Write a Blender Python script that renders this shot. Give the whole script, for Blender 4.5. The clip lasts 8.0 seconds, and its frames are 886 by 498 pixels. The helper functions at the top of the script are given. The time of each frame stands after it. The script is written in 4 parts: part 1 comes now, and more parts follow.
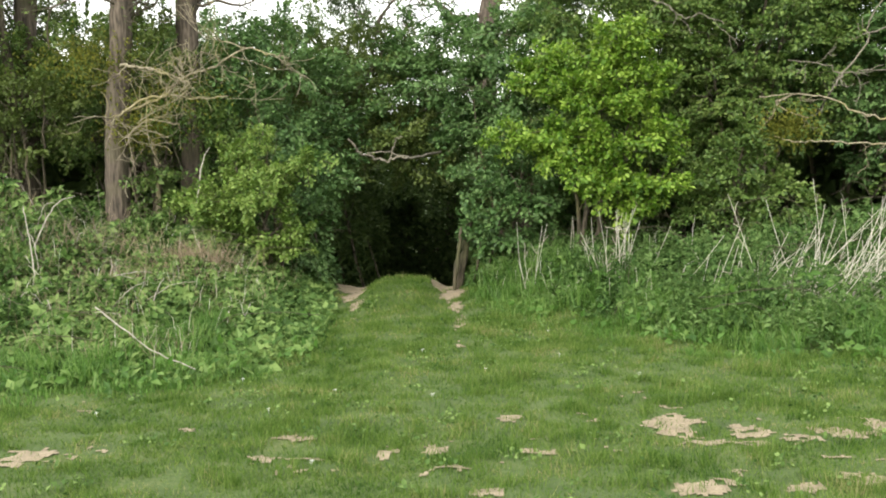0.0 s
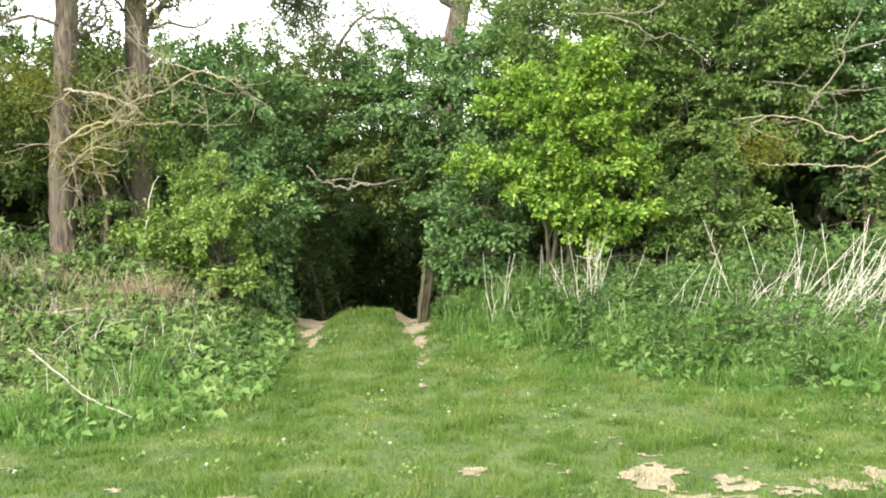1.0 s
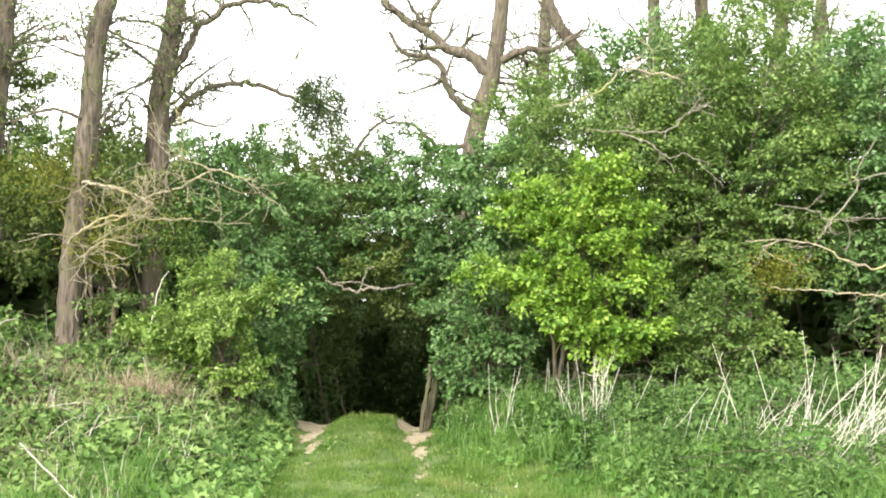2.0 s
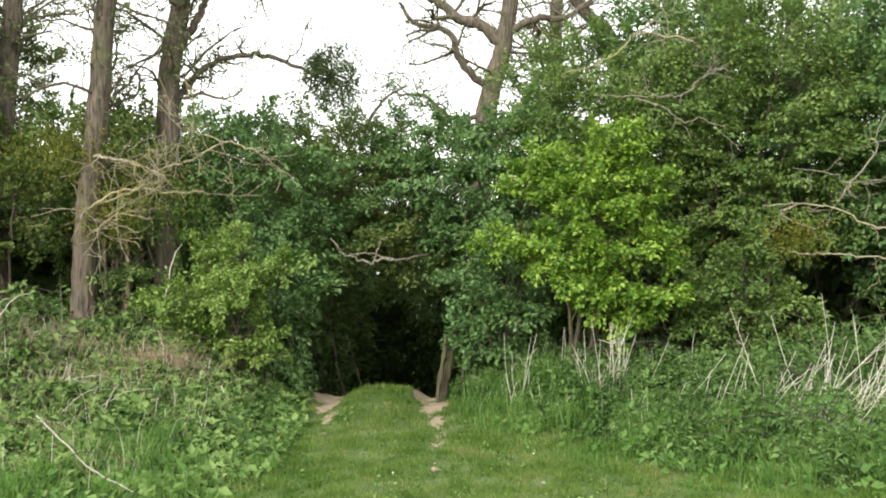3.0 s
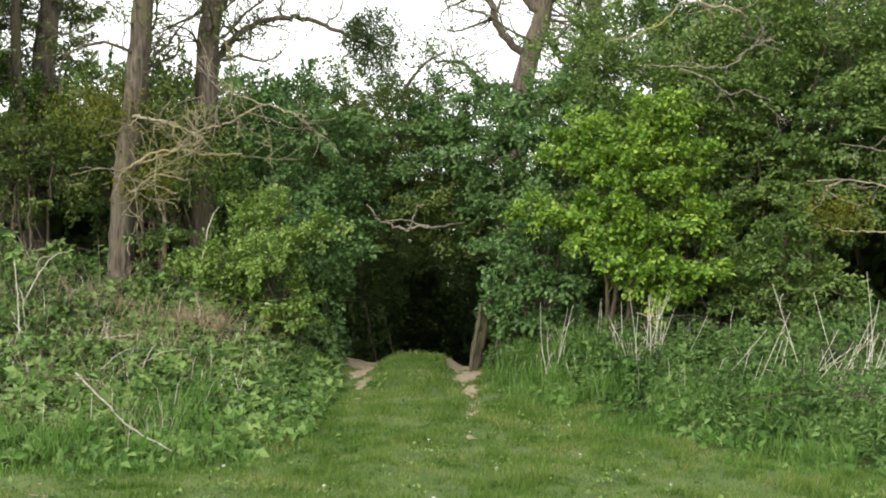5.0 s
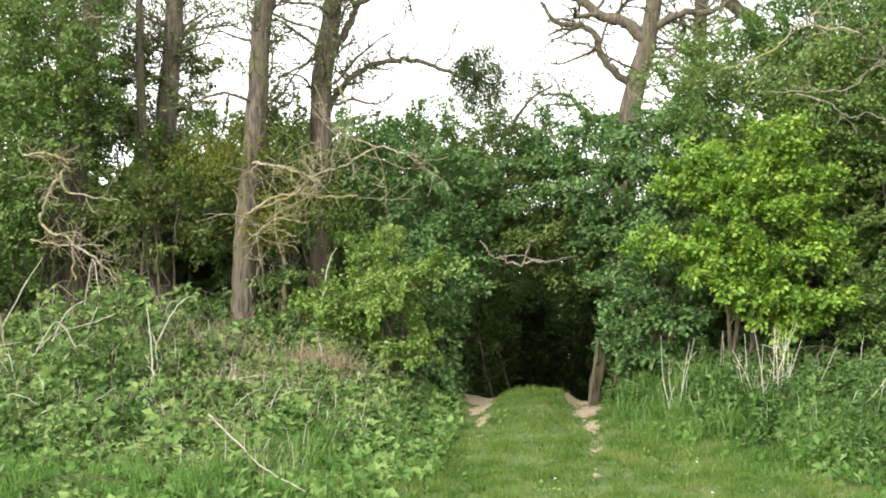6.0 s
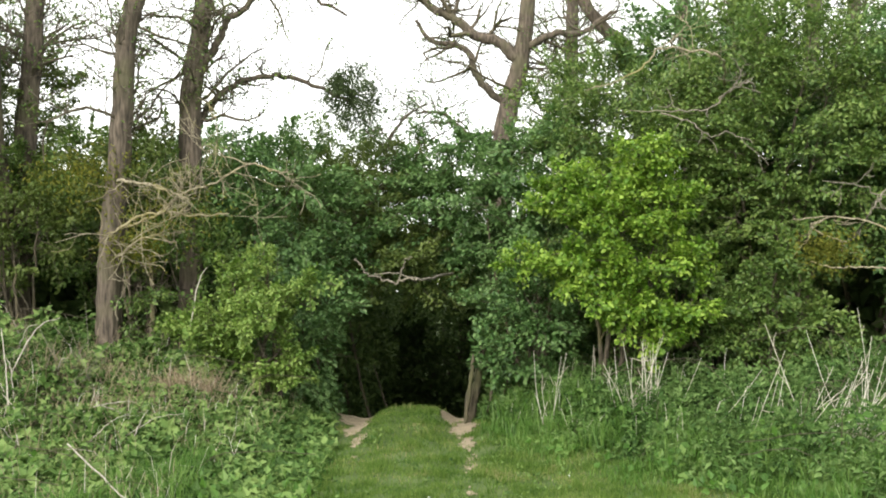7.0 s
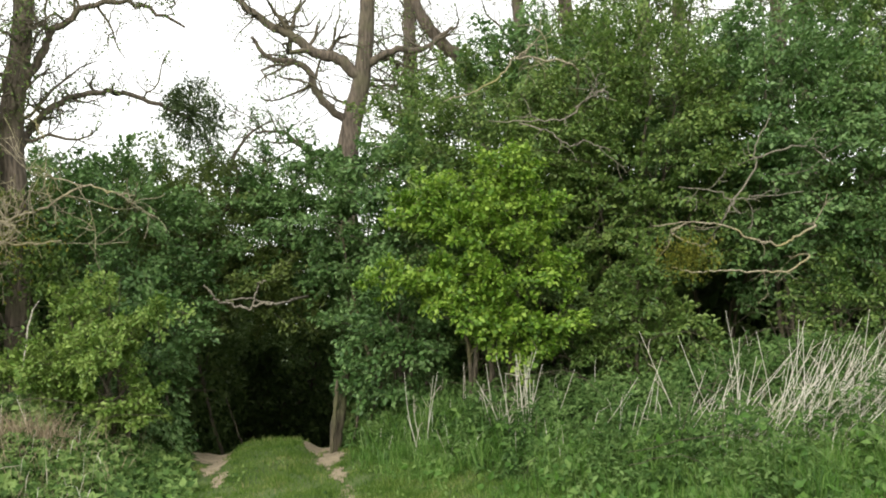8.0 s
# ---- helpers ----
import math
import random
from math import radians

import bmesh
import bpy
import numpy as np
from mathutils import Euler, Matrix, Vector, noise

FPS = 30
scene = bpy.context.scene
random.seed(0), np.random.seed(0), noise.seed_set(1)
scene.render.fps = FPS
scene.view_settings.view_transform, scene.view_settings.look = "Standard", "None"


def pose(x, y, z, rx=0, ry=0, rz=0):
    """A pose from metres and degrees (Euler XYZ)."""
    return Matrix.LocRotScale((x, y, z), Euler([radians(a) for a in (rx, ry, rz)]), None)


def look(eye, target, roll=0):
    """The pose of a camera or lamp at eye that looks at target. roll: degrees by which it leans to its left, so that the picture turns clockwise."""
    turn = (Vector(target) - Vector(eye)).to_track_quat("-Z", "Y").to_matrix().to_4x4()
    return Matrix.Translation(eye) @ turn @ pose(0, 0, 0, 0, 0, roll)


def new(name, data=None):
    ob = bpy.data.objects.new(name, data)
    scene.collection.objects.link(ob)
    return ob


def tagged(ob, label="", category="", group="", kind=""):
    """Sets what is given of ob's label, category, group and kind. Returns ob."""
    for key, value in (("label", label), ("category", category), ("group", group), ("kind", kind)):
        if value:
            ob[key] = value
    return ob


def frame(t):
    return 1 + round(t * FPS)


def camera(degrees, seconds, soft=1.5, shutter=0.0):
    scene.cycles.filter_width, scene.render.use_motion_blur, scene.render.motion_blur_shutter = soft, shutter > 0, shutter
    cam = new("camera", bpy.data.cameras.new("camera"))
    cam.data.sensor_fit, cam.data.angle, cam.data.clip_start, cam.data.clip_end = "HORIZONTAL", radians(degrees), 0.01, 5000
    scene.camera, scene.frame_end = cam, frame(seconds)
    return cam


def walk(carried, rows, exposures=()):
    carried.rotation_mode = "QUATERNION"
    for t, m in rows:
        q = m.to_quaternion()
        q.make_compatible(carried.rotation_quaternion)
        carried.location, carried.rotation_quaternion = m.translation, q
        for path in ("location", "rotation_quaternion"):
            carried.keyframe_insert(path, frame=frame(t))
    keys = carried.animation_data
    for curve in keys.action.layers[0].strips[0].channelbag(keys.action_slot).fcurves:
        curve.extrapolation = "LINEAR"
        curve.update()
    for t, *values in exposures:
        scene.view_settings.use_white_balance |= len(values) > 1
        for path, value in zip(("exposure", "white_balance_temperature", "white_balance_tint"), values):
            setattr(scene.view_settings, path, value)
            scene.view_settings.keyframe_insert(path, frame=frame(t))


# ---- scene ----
cam = camera(48.0, 8.0, soft=1.9)


def aim(x, y, z, yaw, pitch, roll):
    """The pose of a camera at x, y, z, turned left by yaw, raised by pitch and leaning by roll, in degrees."""
    turn = Matrix.Rotation(radians(yaw), 4, "Z") @ Matrix.Rotation(radians(90 + pitch), 4, "X") @ Matrix.Rotation(radians(roll), 4, "Z")
    return Matrix.Translation((x, y, z)) @ turn


# the hand-held camera: seconds, place, yaw, pitch and roll
walk(cam, [
    (0, aim(-0.024, -0.627, 1.542, 3.59, -3.79, -1.21)),
    (0.1, aim(-0.007, -0.537, 1.554, 3.50, -3.95, -0.85)),
    (0.2, aim(0.010, -0.448, 1.562, 3.39, -4.42, -0.58)),
    (0.3, aim(0.028, -0.358, 1.568, 3.86, -4.72, -0.35)),
    (0.4, aim(0.045, -0.269, 1.572, 2.78, -3.77, -0.16)),
    (0.5, aim(0.062, -0.180, 1.574, 2.47, -3.20, 0.02)),
    (0.6, aim(0.057, -0.120, 1.574, 1.66, -3.22, -0.16)),
    (0.7, aim(0.051, -0.061, 1.572, 1.87, -3.17, -0.36)),
    (0.8, aim(0.046, -0.002, 1.568, 1.78, -2.53, -0.60)),
    (0.9, aim(0.040, 0.057, 1.561, 1.57, -1.36, -0.89)),
    (1, aim(0.041, -0.037, 1.552, 1.92, -2.29, -1.70)),
    (1.1, aim(0.033, -0.029, 1.566, 1.34, -2.05, -1.51)),
    (1.2, aim(0.025, -0.021, 1.578, 0.55, -2.25, -1.45)),
    (1.4, aim(0.008, -0.005, 1.598, 1.89, -2.61, -1.60)),
    (1.5, aim(0.000, 0.003, 1.608, 2.13, -2.34, -1.82)),
    (1.6, aim(0.019, 0.039, 1.640, 3.16, -1.76, -1.23)),
    (1.7, aim(-0.017, 0.069, 1.650, 2.82, -0.33, 0.49)),
    (1.8, aim(-0.017, -0.062, 1.657, 2.78, 1.30, 0.60)),
    (1.9, aim(0.057, -0.002, 1.661, 1.82, 3.08, 1.20)),
    (2, aim(0.125, 0.032, 1.663, 2.77, 3.41, 0.98)),
    (2.1, aim(0.103, -0.043, 1.661, 2.55, 3.75, 0.34)),
    (2.2, aim(0.144, 0.016, 1.659, 2.86, 4.32, 0.90)),
    (3.3, aim(0.100, 0.124, 1.534, 3.74, 1.52, 0.06)),
    (3.5, aim(0.062, 0.082, 1.508, 3.40, 1.59, -0.16)),
    (3.7, aim(0.050, 0.074, 1.518, 3.27, 1.62, 0.02)),
    (3.9, aim(0.038, 0.067, 1.517, 4.11, 0.80, 0.21)),
    (4, aim(0.032, 0.063, 1.510, 4.15, 0.62, 0.32)),
    (4.2, aim(0.039, 0.076, 1.511, 3.88, 0.83, 0.42)),
    (5.3, aim(0.008, 0.202, 1.592, 7.14, -0.76, 3.62)),
    (5.4, aim(0.010, 0.209, 1.596, 8.55, -1.74, 4.09)),
    (5.5, aim(-0.005, 0.249, 1.601, 9.99, -3.31, 3.28)),
    (5.6, aim(-0.033, 0.306, 1.615, 12.25, -4.47, 2.01)),
    (5.7, aim(-0.061, 0.364, 1.629, 13.08, -3.59, 0.92)),
    (5.8, aim(-0.072, 0.334, 1.632, 13.75, -1.47, 0.38)),
    (5.9, aim(-0.098, 0.220, 1.632, 12.92, 0.62, 0.28)),
    (6, aim(-0.124, 0.107, 1.633, 11.07, 1.91, 0.20)),
    (6.2, aim(-0.093, 0.138, 1.630, 9.93, 0.54, 0.47)),
    (6.3, aim(-0.077, 0.154, 1.630, 9.05, 0.12, 0.65)),
    (6.4, aim(-0.061, 0.170, 1.632, 8.60, -0.76, 0.89)),
    (6.5, aim(-0.046, 0.186, 1.636, 8.46, -1.06, 1.21)),
    (6.7, aim(-0.047, 0.189, 1.632, 6.72, 0.36, 0.43)),
    (6.8, aim(-0.048, 0.190, 1.631, 5.78, 1.33, 0.08)),
    (6.9, aim(-0.048, 0.192, 1.633, 5.48, 2.06, -0.27)),
    (7, aim(-0.049, 0.194, 1.638, 4.25, 2.90, -0.64)),
    (7.1, aim(-0.071, 0.150, 1.636, 3.69, 3.06, -0.16)),
    (7.2, aim(-0.124, 0.157, 1.637, 3.75, 3.81, 0.12)),
    (7.3, aim(-0.178, 0.165, 1.640, 3.60, 3.91, 0.41)),
    (7.4, aim(-0.227, 0.304, 1.646, 2.25, 2.53, 0.10)),
    (7.5, aim(-0.275, 0.443, 1.655, 1.95, 1.91, -0.19)),
    (7.6, aim(-0.339, 0.509, 1.648, 0.77, 0.66, -0.42)),
    (7.7, aim(-0.341, 0.440, 1.645, -0.78, 0.76, -0.80)),
    (7.8, aim(-0.348, 0.559, 1.645, -3.87, 2.34, -2.19)),
    (7.9, aim(-0.381, 0.621, 1.622, -3.27, 2.97, -2.71)),
    (8, aim(-0.413, 0.684, 1.600, -5.60, 3.97, -3.47)),
], [(0, 0.11), (0.5, 0.46), (1.0, 0.76), (1.5, 0.91), (2.0, 0.96), (2.2, 0.91), (3.3, 0.01), (3.5, -0.02), (4.0, -0.19), (4.2, -0.19), (5.5, 0.18), (6.0, 0.46), (6.5, 0.21), (7.0, 0.11), (7.5, -0.06), (8.0, -0.22)])

# ---- light: a bright, thinly clouded evening sky ----
SUN_EL, SUN_AZ = radians(27), radians(203)
world = bpy.data.worlds.new("sky")
scene.world = world
world.use_nodes = True
wn, wl = world.node_tree.nodes, world.node_tree.links
wn.clear()
sky = wn.new("ShaderNodeTexSky")
sky.sky_type, sky.sun_disc, sky.sun_elevation, sky.sun_rotation = "NISHITA", False, SUN_EL, SUN_AZ
veil = wn.new("ShaderNodeMix")
veil.data_type = "RGBA"
veil.inputs[0].default_value = 0.8
veil.inputs[7].default_value = (22.5, 22.3, 21.6, 1)
bg = wn.new("ShaderNodeBackground")
bg.inputs[1].default_value = 0.11
wout = wn.new("ShaderNodeOutputWorld")
wl.new(sky.outputs[0], veil.inputs[6])
wl.new(veil.outputs[2], bg.inputs[0])
wl.new(bg.outputs[0], wout.inputs[0])
sun = new("sun", bpy.data.lights.new("sun", "SUN"))
sun.data.energy, sun.data.angle, sun.data.color = 3.4, radians(24), (1.0, 0.95, 0.87)
# the sun stands behind the camera's left shoulder
sun.matrix_world = look((-5, -12, 6.6), (0, 0, 0))

# ---- materials ----


def blank(name):
    m = bpy.data.materials.new(name)
    m.use_nodes = True
    return m, m.node_tree.nodes, m.node_tree.links, m.node_tree.nodes["Principled BSDF"]


def ramp_node(nodes, stops):
    r = nodes.new("ShaderNodeValToRGB")
    els = r.color_ramp.elements
    while len(els) < len(stops):
        els.new(0.5)
    for e, (p, c) in zip(els, stops):
        e.position, e.color = p, (*c, 1)
    return r


def leaf_material(name, dark, mid, light, clear=0.35, rough=0.5, patch=1.2, gain=1.3, dry=None):
    """Leaves: each one its own tint, drifting in patches; light comes through them."""
    m, n, l, p = blank(name)
    geo, tex, co = n.new("ShaderNodeNewGeometry"), n.new("ShaderNodeTexNoise"), n.new("ShaderNodeTexCoord")
    tex.inputs["Scale"].default_value, tex.inputs["Detail"].default_value = patch, 5
    tex.inputs["Roughness"].default_value = 0.62
    l.new(co.outputs["Object"], tex.inputs["Vector"])
    mixv = n.new("ShaderNodeMath")
    mixv.operation = "MULTIPLY_ADD"
    l.new(geo.outputs["Random Per Island"], mixv.inputs[0])
    mixv.inputs[1].default_value = 0.75
    sub = n.new("ShaderNodeMath")
    sub.operation = "MULTIPLY_ADD"
    sub.inputs[1].default_value, sub.inputs[2].default_value = gain, 0.13 - gain * 0.5
    l.new(tex.outputs["Fac"], sub.inputs[0])
    l.new(sub.outputs[0], mixv.inputs[2])
    r = ramp_node(n, [(0.0, dark), (0.45, mid), (0.85, light), (1.0, dry or light)])
    l.new(mixv.outputs[0], r.inputs[0])
    l.new(r.outputs[0], p.inputs["Base Color"])
    p.inputs["Roughness"].default_value = rough
    p.inputs["Specular IOR Level"].default_value = 0.42 if rough < 0.58 else 0.2
    tr = n.new("ShaderNodeBsdfTranslucent")
    l.new(r.outputs[0], tr.inputs["Color"])
    mx = n.new("ShaderNodeMixShader")
    mx.inputs[0].default_value = clear
    l.new(p.outputs[0], mx.inputs[1])
    l.new(tr.outputs[0], mx.inputs[2])
    l.new(mx.outputs[0], n["Material Output"].inputs["Surface"])
    return m


def bark_material(name, dark, light, moss=None, scale=14.0):
    m, n, l, p = blank(name)
    co, mp = n.new("ShaderNodeTexCoord"), n.new("ShaderNodeMapping")
    mp.inputs["Scale"].default_value = (1, 1, 0.22)
    l.new(co.outputs["Object"], mp.inputs["Vector"])
    t1, t2 = n.new("ShaderNodeTexNoise"), n.new("ShaderNodeTexNoise")
    t1.inputs["Scale"].default_value, t1.inputs["Detail"].default_value = scale, 8
    t2.inputs["Scale"].default_value, t2.inputs["Detail"].default_value = 2.2, 4
    l.new(mp.outputs[0], t1.inputs["Vector"])
    l.new(co.outputs["Object"], t2.inputs["Vector"])
    r = ramp_node(n, [(0.32, dark), (0.68, light)])
    l.new(t1.outputs["Fac"], r.inputs[0])
    mx = n.new("ShaderNodeMix")
    mx.data_type = "RGBA"
    r2 = ramp_node(n, [(0.5, (0, 0, 0)), (0.68, (0.7, 0.7, 0.7))])
    l.new(t2.outputs["Fac"], r2.inputs[0])
    l.new(r2.outputs[0], mx.inputs[0])
    l.new(r.outputs[0], mx.inputs[6])
    mx.inputs[7].default_value = (*(moss or light), 1)
    l.new(mx.outputs[2], p.inputs["Base Color"])
    p.inputs["Roughness"].default_value = 0.9
    b = n.new("ShaderNodeBump")
    b.inputs["Strength"].default_value, b.inputs["Distance"].default_value = 1.0, 0.035
    l.new(t1.outputs["Fac"], b.inputs["Height"])
    l.new(b.outputs[0], p.inputs["Normal"])
    return m


def soil_material(name, stops, fine=60.0, coarse=3.0, bump=0.5):
    m, n, l, p = blank(name)
    co = n.new("ShaderNodeTexCoord")
    t1, t2 = n.new("ShaderNodeTexNoise"), n.new("ShaderNodeTexNoise")
    t1.inputs["Scale"].default_value, t1.inputs["Detail"].default_value = fine, 8
    t2.inputs["Scale"].default_value, t2.inputs["Detail"].default_value = coarse, 5
    l.new(co.outputs["Object"], t1.inputs["Vector"])
    l.new(co.outputs["Object"], t2.inputs["Vector"])
    add = n.new("ShaderNodeMath")
    add.operation = "MULTIPLY_ADD"
    add.inputs[1].default_value = 0.5
    half = n.new("ShaderNodeMath")
    half.operation = "MULTIPLY"
    half.inputs[1].default_value = 0.5
    l.new(t1.outputs["Fac"], add.inputs[0])
    l.new(t2.outputs["Fac"], half.inputs[0])
    l.new(half.outputs[0], add.inputs[2])
    r = ramp_node(n, stops)
    l.new(add.outputs[0], r.inputs[0])
    l.new(r.outputs[0], p.inputs["Base Color"])
    p.inputs["Roughness"].default_value = 0.95
    b = n.new("ShaderNodeBump")
    b.inputs["Strength"].default_value, b.inputs["Distance"].default_value = bump, 0.02
    l.new(t1.outputs["Fac"], b.inputs["Height"])
    l.new(b.outputs[0], p.inputs["Normal"])
    return m


M_TURF = soil_material("turf", [(0.3, (0.03, 0.05, 0.010)), (0.5, (0.06, 0.10, 0.020)), (0.7, (0.13, 0.15, 0.05))], 45, 2.6)
M_SAND = soil_material("dry sandy earth", [(0.3, (0.15, 0.122, 0.078)), (0.55, (0.3, 0.245, 0.16)), (0.75, (0.45, 0.38, 0.27))], 70, 9)
M_GRASS = leaf_material("short grass", (0.038, 0.09, 0.014), (0.104, 0.19, 0.028), (0.19, 0.265, 0.065), 0.4, 0.6, 1.7, 1.8, (0.32, 0.3, 0.14))
M_TALL = leaf_material("tall grass", (0.045, 0.12, 0.018), (0.10, 0.22, 0.034), (0.2, 0.32, 0.08), 0.45, 0.5, 1.5)
M_BRAMBLE = leaf_material("bramble leaves", (0.03, 0.07, 0.014), (0.086, 0.162, 0.038), (0.22, 0.32, 0.095), 0.3, 0.6, 1.6, 1.6)
M_NETTLE = leaf_material("nettle leaves", (0.032, 0.075, 0.018), (0.074, 0.148, 0.034), (0.165, 0.26, 0.08), 0.3, 0.6, 1.6, 1.6)
M_HAW = leaf_material("hawthorn leaves", (0.04, 0.085, 0.014), (0.1, 0.178, 0.034), (0.2, 0.28, 0.07), 0.25, 0.5, 0.9)
M_ELDER = leaf_material("cool green leaves", (0.03, 0.08, 0.018), (0.085, 0.172, 0.044), (0.175, 0.285, 0.094), 0.25, 0.5, 0.9)
M_MAPLE = leaf_material("bright young leaves", (0.045, 0.115, 0.008), (0.13, 0.25, 0.02), (0.285, 0.41, 0.06), 0.28, 0.5, 1.8)
M_LIME = leaf_material("fresh yellow-green leaves", (0.065, 0.14, 0.014), (0.135, 0.228, 0.036), (0.26, 0.355, 0.085), 0.28, 0.5, 1.8)
M_OLIVE = leaf_material("olive moss and lichen", (0.06, 0.07, 0.008), (0.13, 0.145, 0.018), (0.23, 0.23, 0.04), 0.35, 0.7, 2.0)
M_DULL = leaf_material("dull olive leaves", (0.05, 0.075, 0.014), (0.09, 0.135, 0.026), (0.15, 0.2, 0.045), 0.25, 0.55, 1.2)
M_DEEP = leaf_material("deep shade leaves", (0.055, 0.09, 0.03), (0.095, 0.15, 0.045), (0.14, 0.2, 0.06), 0.35, 0.6, 0.8)
M_MISTLE = leaf_material("mistletoe leaves", (0.025, 0.045, 0.014), (0.05, 0.08, 0.022), (0.085, 0.125, 0.04), 0.2, 0.5, 2.0)
M_STRAW = leaf_material("bleached dry stalks", (0.45, 0.4, 0.31), (0.64, 0.6, 0.5), (0.8, 0.77, 0.69), 0.15, 0.8, 3.0)
M_HAY = leaf_material("dry tangled grass", (0.16, 0.125, 0.075), (0.28, 0.22, 0.14), (0.42, 0.35, 0.24), 0.2, 0.8, 3.0)
M_BARK = bark_material("grey-brown bark", (0.035, 0.028, 0.02), (0.165, 0.132, 0.098), (0.10, 0.095, 0.05), 22.0)
M_TWIG = bark_material("brown twig bark", (0.06, 0.05, 0.035), (0.15, 0.125, 0.085), (0.12, 0.11, 0.04), 30)
M_MOSSY = bark_material("mossy rotten wood", (0.038, 0.032, 0.02), (0.115, 0.096, 0.06), (0.08, 0.085, 0.032), 24)
M_LICHEN = bark_material("pale lichened dead wood", (0.15, 0.128, 0.082), (0.41, 0.36, 0.25), (0.32, 0.28, 0.1), 30)
M_PALEWOOD = bark_material("bleached dead wood", (0.24, 0.22, 0.18), (0.5, 0.46, 0.39), (0.4, 0.37, 0.3), 24)
M_GREYWOOD = bark_material("weathered grey wood", (0.11, 0.095, 0.072), (0.28, 0.25, 0.2), (0.22, 0.2, 0.14), 24)
M_WHITE, _n, _l, _p = blank("white petals")
_p.inputs["Base Color"].default_value, _p.inputs["Roughness"].default_value = (0.8, 0.8, 0.76, 1), 0.7

# ---- mesh helpers ----
rng = np.random.default_rng(7)


def soft(a, b, x):
    t = np.clip((np.asarray(x, float) - a) / (b - a), 0, 1)
    return t * t * (3 - 2 * t)


def hash2(ix, iy, k):
    v = np.sin(ix * 127.1 + iy * 311.7 + k * 74.7) * 43758.5453
    return v - np.floor(v)


def lump(x, y, scale, k=0):
    """Smooth value noise from 0 to 1, in cells of that many metres."""
    x, y = np.asarray(x, float) / scale, np.asarray(y, float) / scale
    ix, iy = np.floor(x), np.floor(y)
    fx, fy = x - ix, y - iy
    fx, fy = fx * fx * (3 - 2 * fx), fy * fy * (3 - 2 * fy)
    a = hash2(ix, iy, k) * (1 - fx) + hash2(ix + 1, iy, k) * fx
    b = hash2(ix, iy + 1, k) * (1 - fx) + hash2(ix + 1, iy + 1, k) * fx
    return a * (1 - fy) + b * fy


def mesh_from(name, verts, faces, material, smooth=False):
    """A mesh from arrays of corners and of faces with three or four corners each."""
    me = bpy.data.meshes.new(name)
    verts, faces = np.asarray(verts, np.float32), np.asarray(faces, np.int32)
    k = faces.shape[1]
    me.vertices.add(len(verts))
    me.vertices.foreach_set("co", verts.ravel())
    me.loops.add(faces.size)
    me.loops.foreach_set("vertex_index", faces.ravel())
    me.polygons.add(len(faces))
    me.polygons.foreach_set("loop_start", np.arange(0, faces.size, k, dtype=np.int32))
    me.polygons.foreach_set("loop_total", np.full(len(faces), k, np.int32))
    me.polygons.foreach_set("use_smooth", np.full(len(faces), smooth))
    me.update(calc_edges=True)
    me.materials.append(material)
    return me


def part(name, me, parent=None, label="", kind=""):
    ob = new(name, me)
    ob.parent = parent
    return tagged(ob, label, kind=kind)


def unit(v):
    return v / np.maximum(np.linalg.norm(v, axis=-1, keepdims=True), 1e-9)


def leaves(name, pts, size, material, out=None, up=0.4, slim=0.55, droop=0.0, nor=None, trio=False):
    """Pointed leaves, each folded along its midrib. out: the way in which they lean; nor: the way their tops face; trio: three leaflets on each stalk."""
    n = len(pts)
    way = rng.normal(size=(n, 3))
    if out is not None:
        way = way + np.asarray(out) * 1.2
    way[:, 2] -= droop
    way = unit(way)
    face = rng.normal(size=(n, 3)) * (0.8 if nor is None else 0.45)
    if nor is None:
        face[:, 2] += up * 2
    else:
        face = face + nor
    side = unit(np.cross(way, face))
    face = unit(np.cross(side, way))
    s = np.asarray(size) * rng.uniform(0.6, 1.35, n)
    if trio:
        a = np.array([-1.15, 0.0, 1.15])
        way = (way[:, None] * np.cos(a)[None, :, None] + side[:, None] * np.sin(a)[None, :, None]).reshape(-1, 3)
        face = unit(np.repeat(face, 3, 0) + rng.normal(size=(n * 3, 3)) * 0.15)
        side = unit(np.cross(way, face))
        pts, s, n = np.repeat(pts, 3, 0), np.repeat(s, 3), n * 3
    s = s[:, None]
    w = s * slim * 0.5
    v = np.empty((n, 4, 3))
    v[:, 0] = pts
    v[:, 1] = pts + way * s * 0.42 + side * w + face * s * 0.1
    v[:, 2] = pts + way * s - face * s * 0.08
    v[:, 3] = pts + way * s * 0.42 - side * w + face * s * 0.1
    b = np.arange(n)[:, None] * 4
    f = np.concatenate([b + [0, 1, 2], b + [0, 2, 3]], 1).reshape(-1, 3)
    return mesh_from(name, v.reshape(-1, 3), f, material)


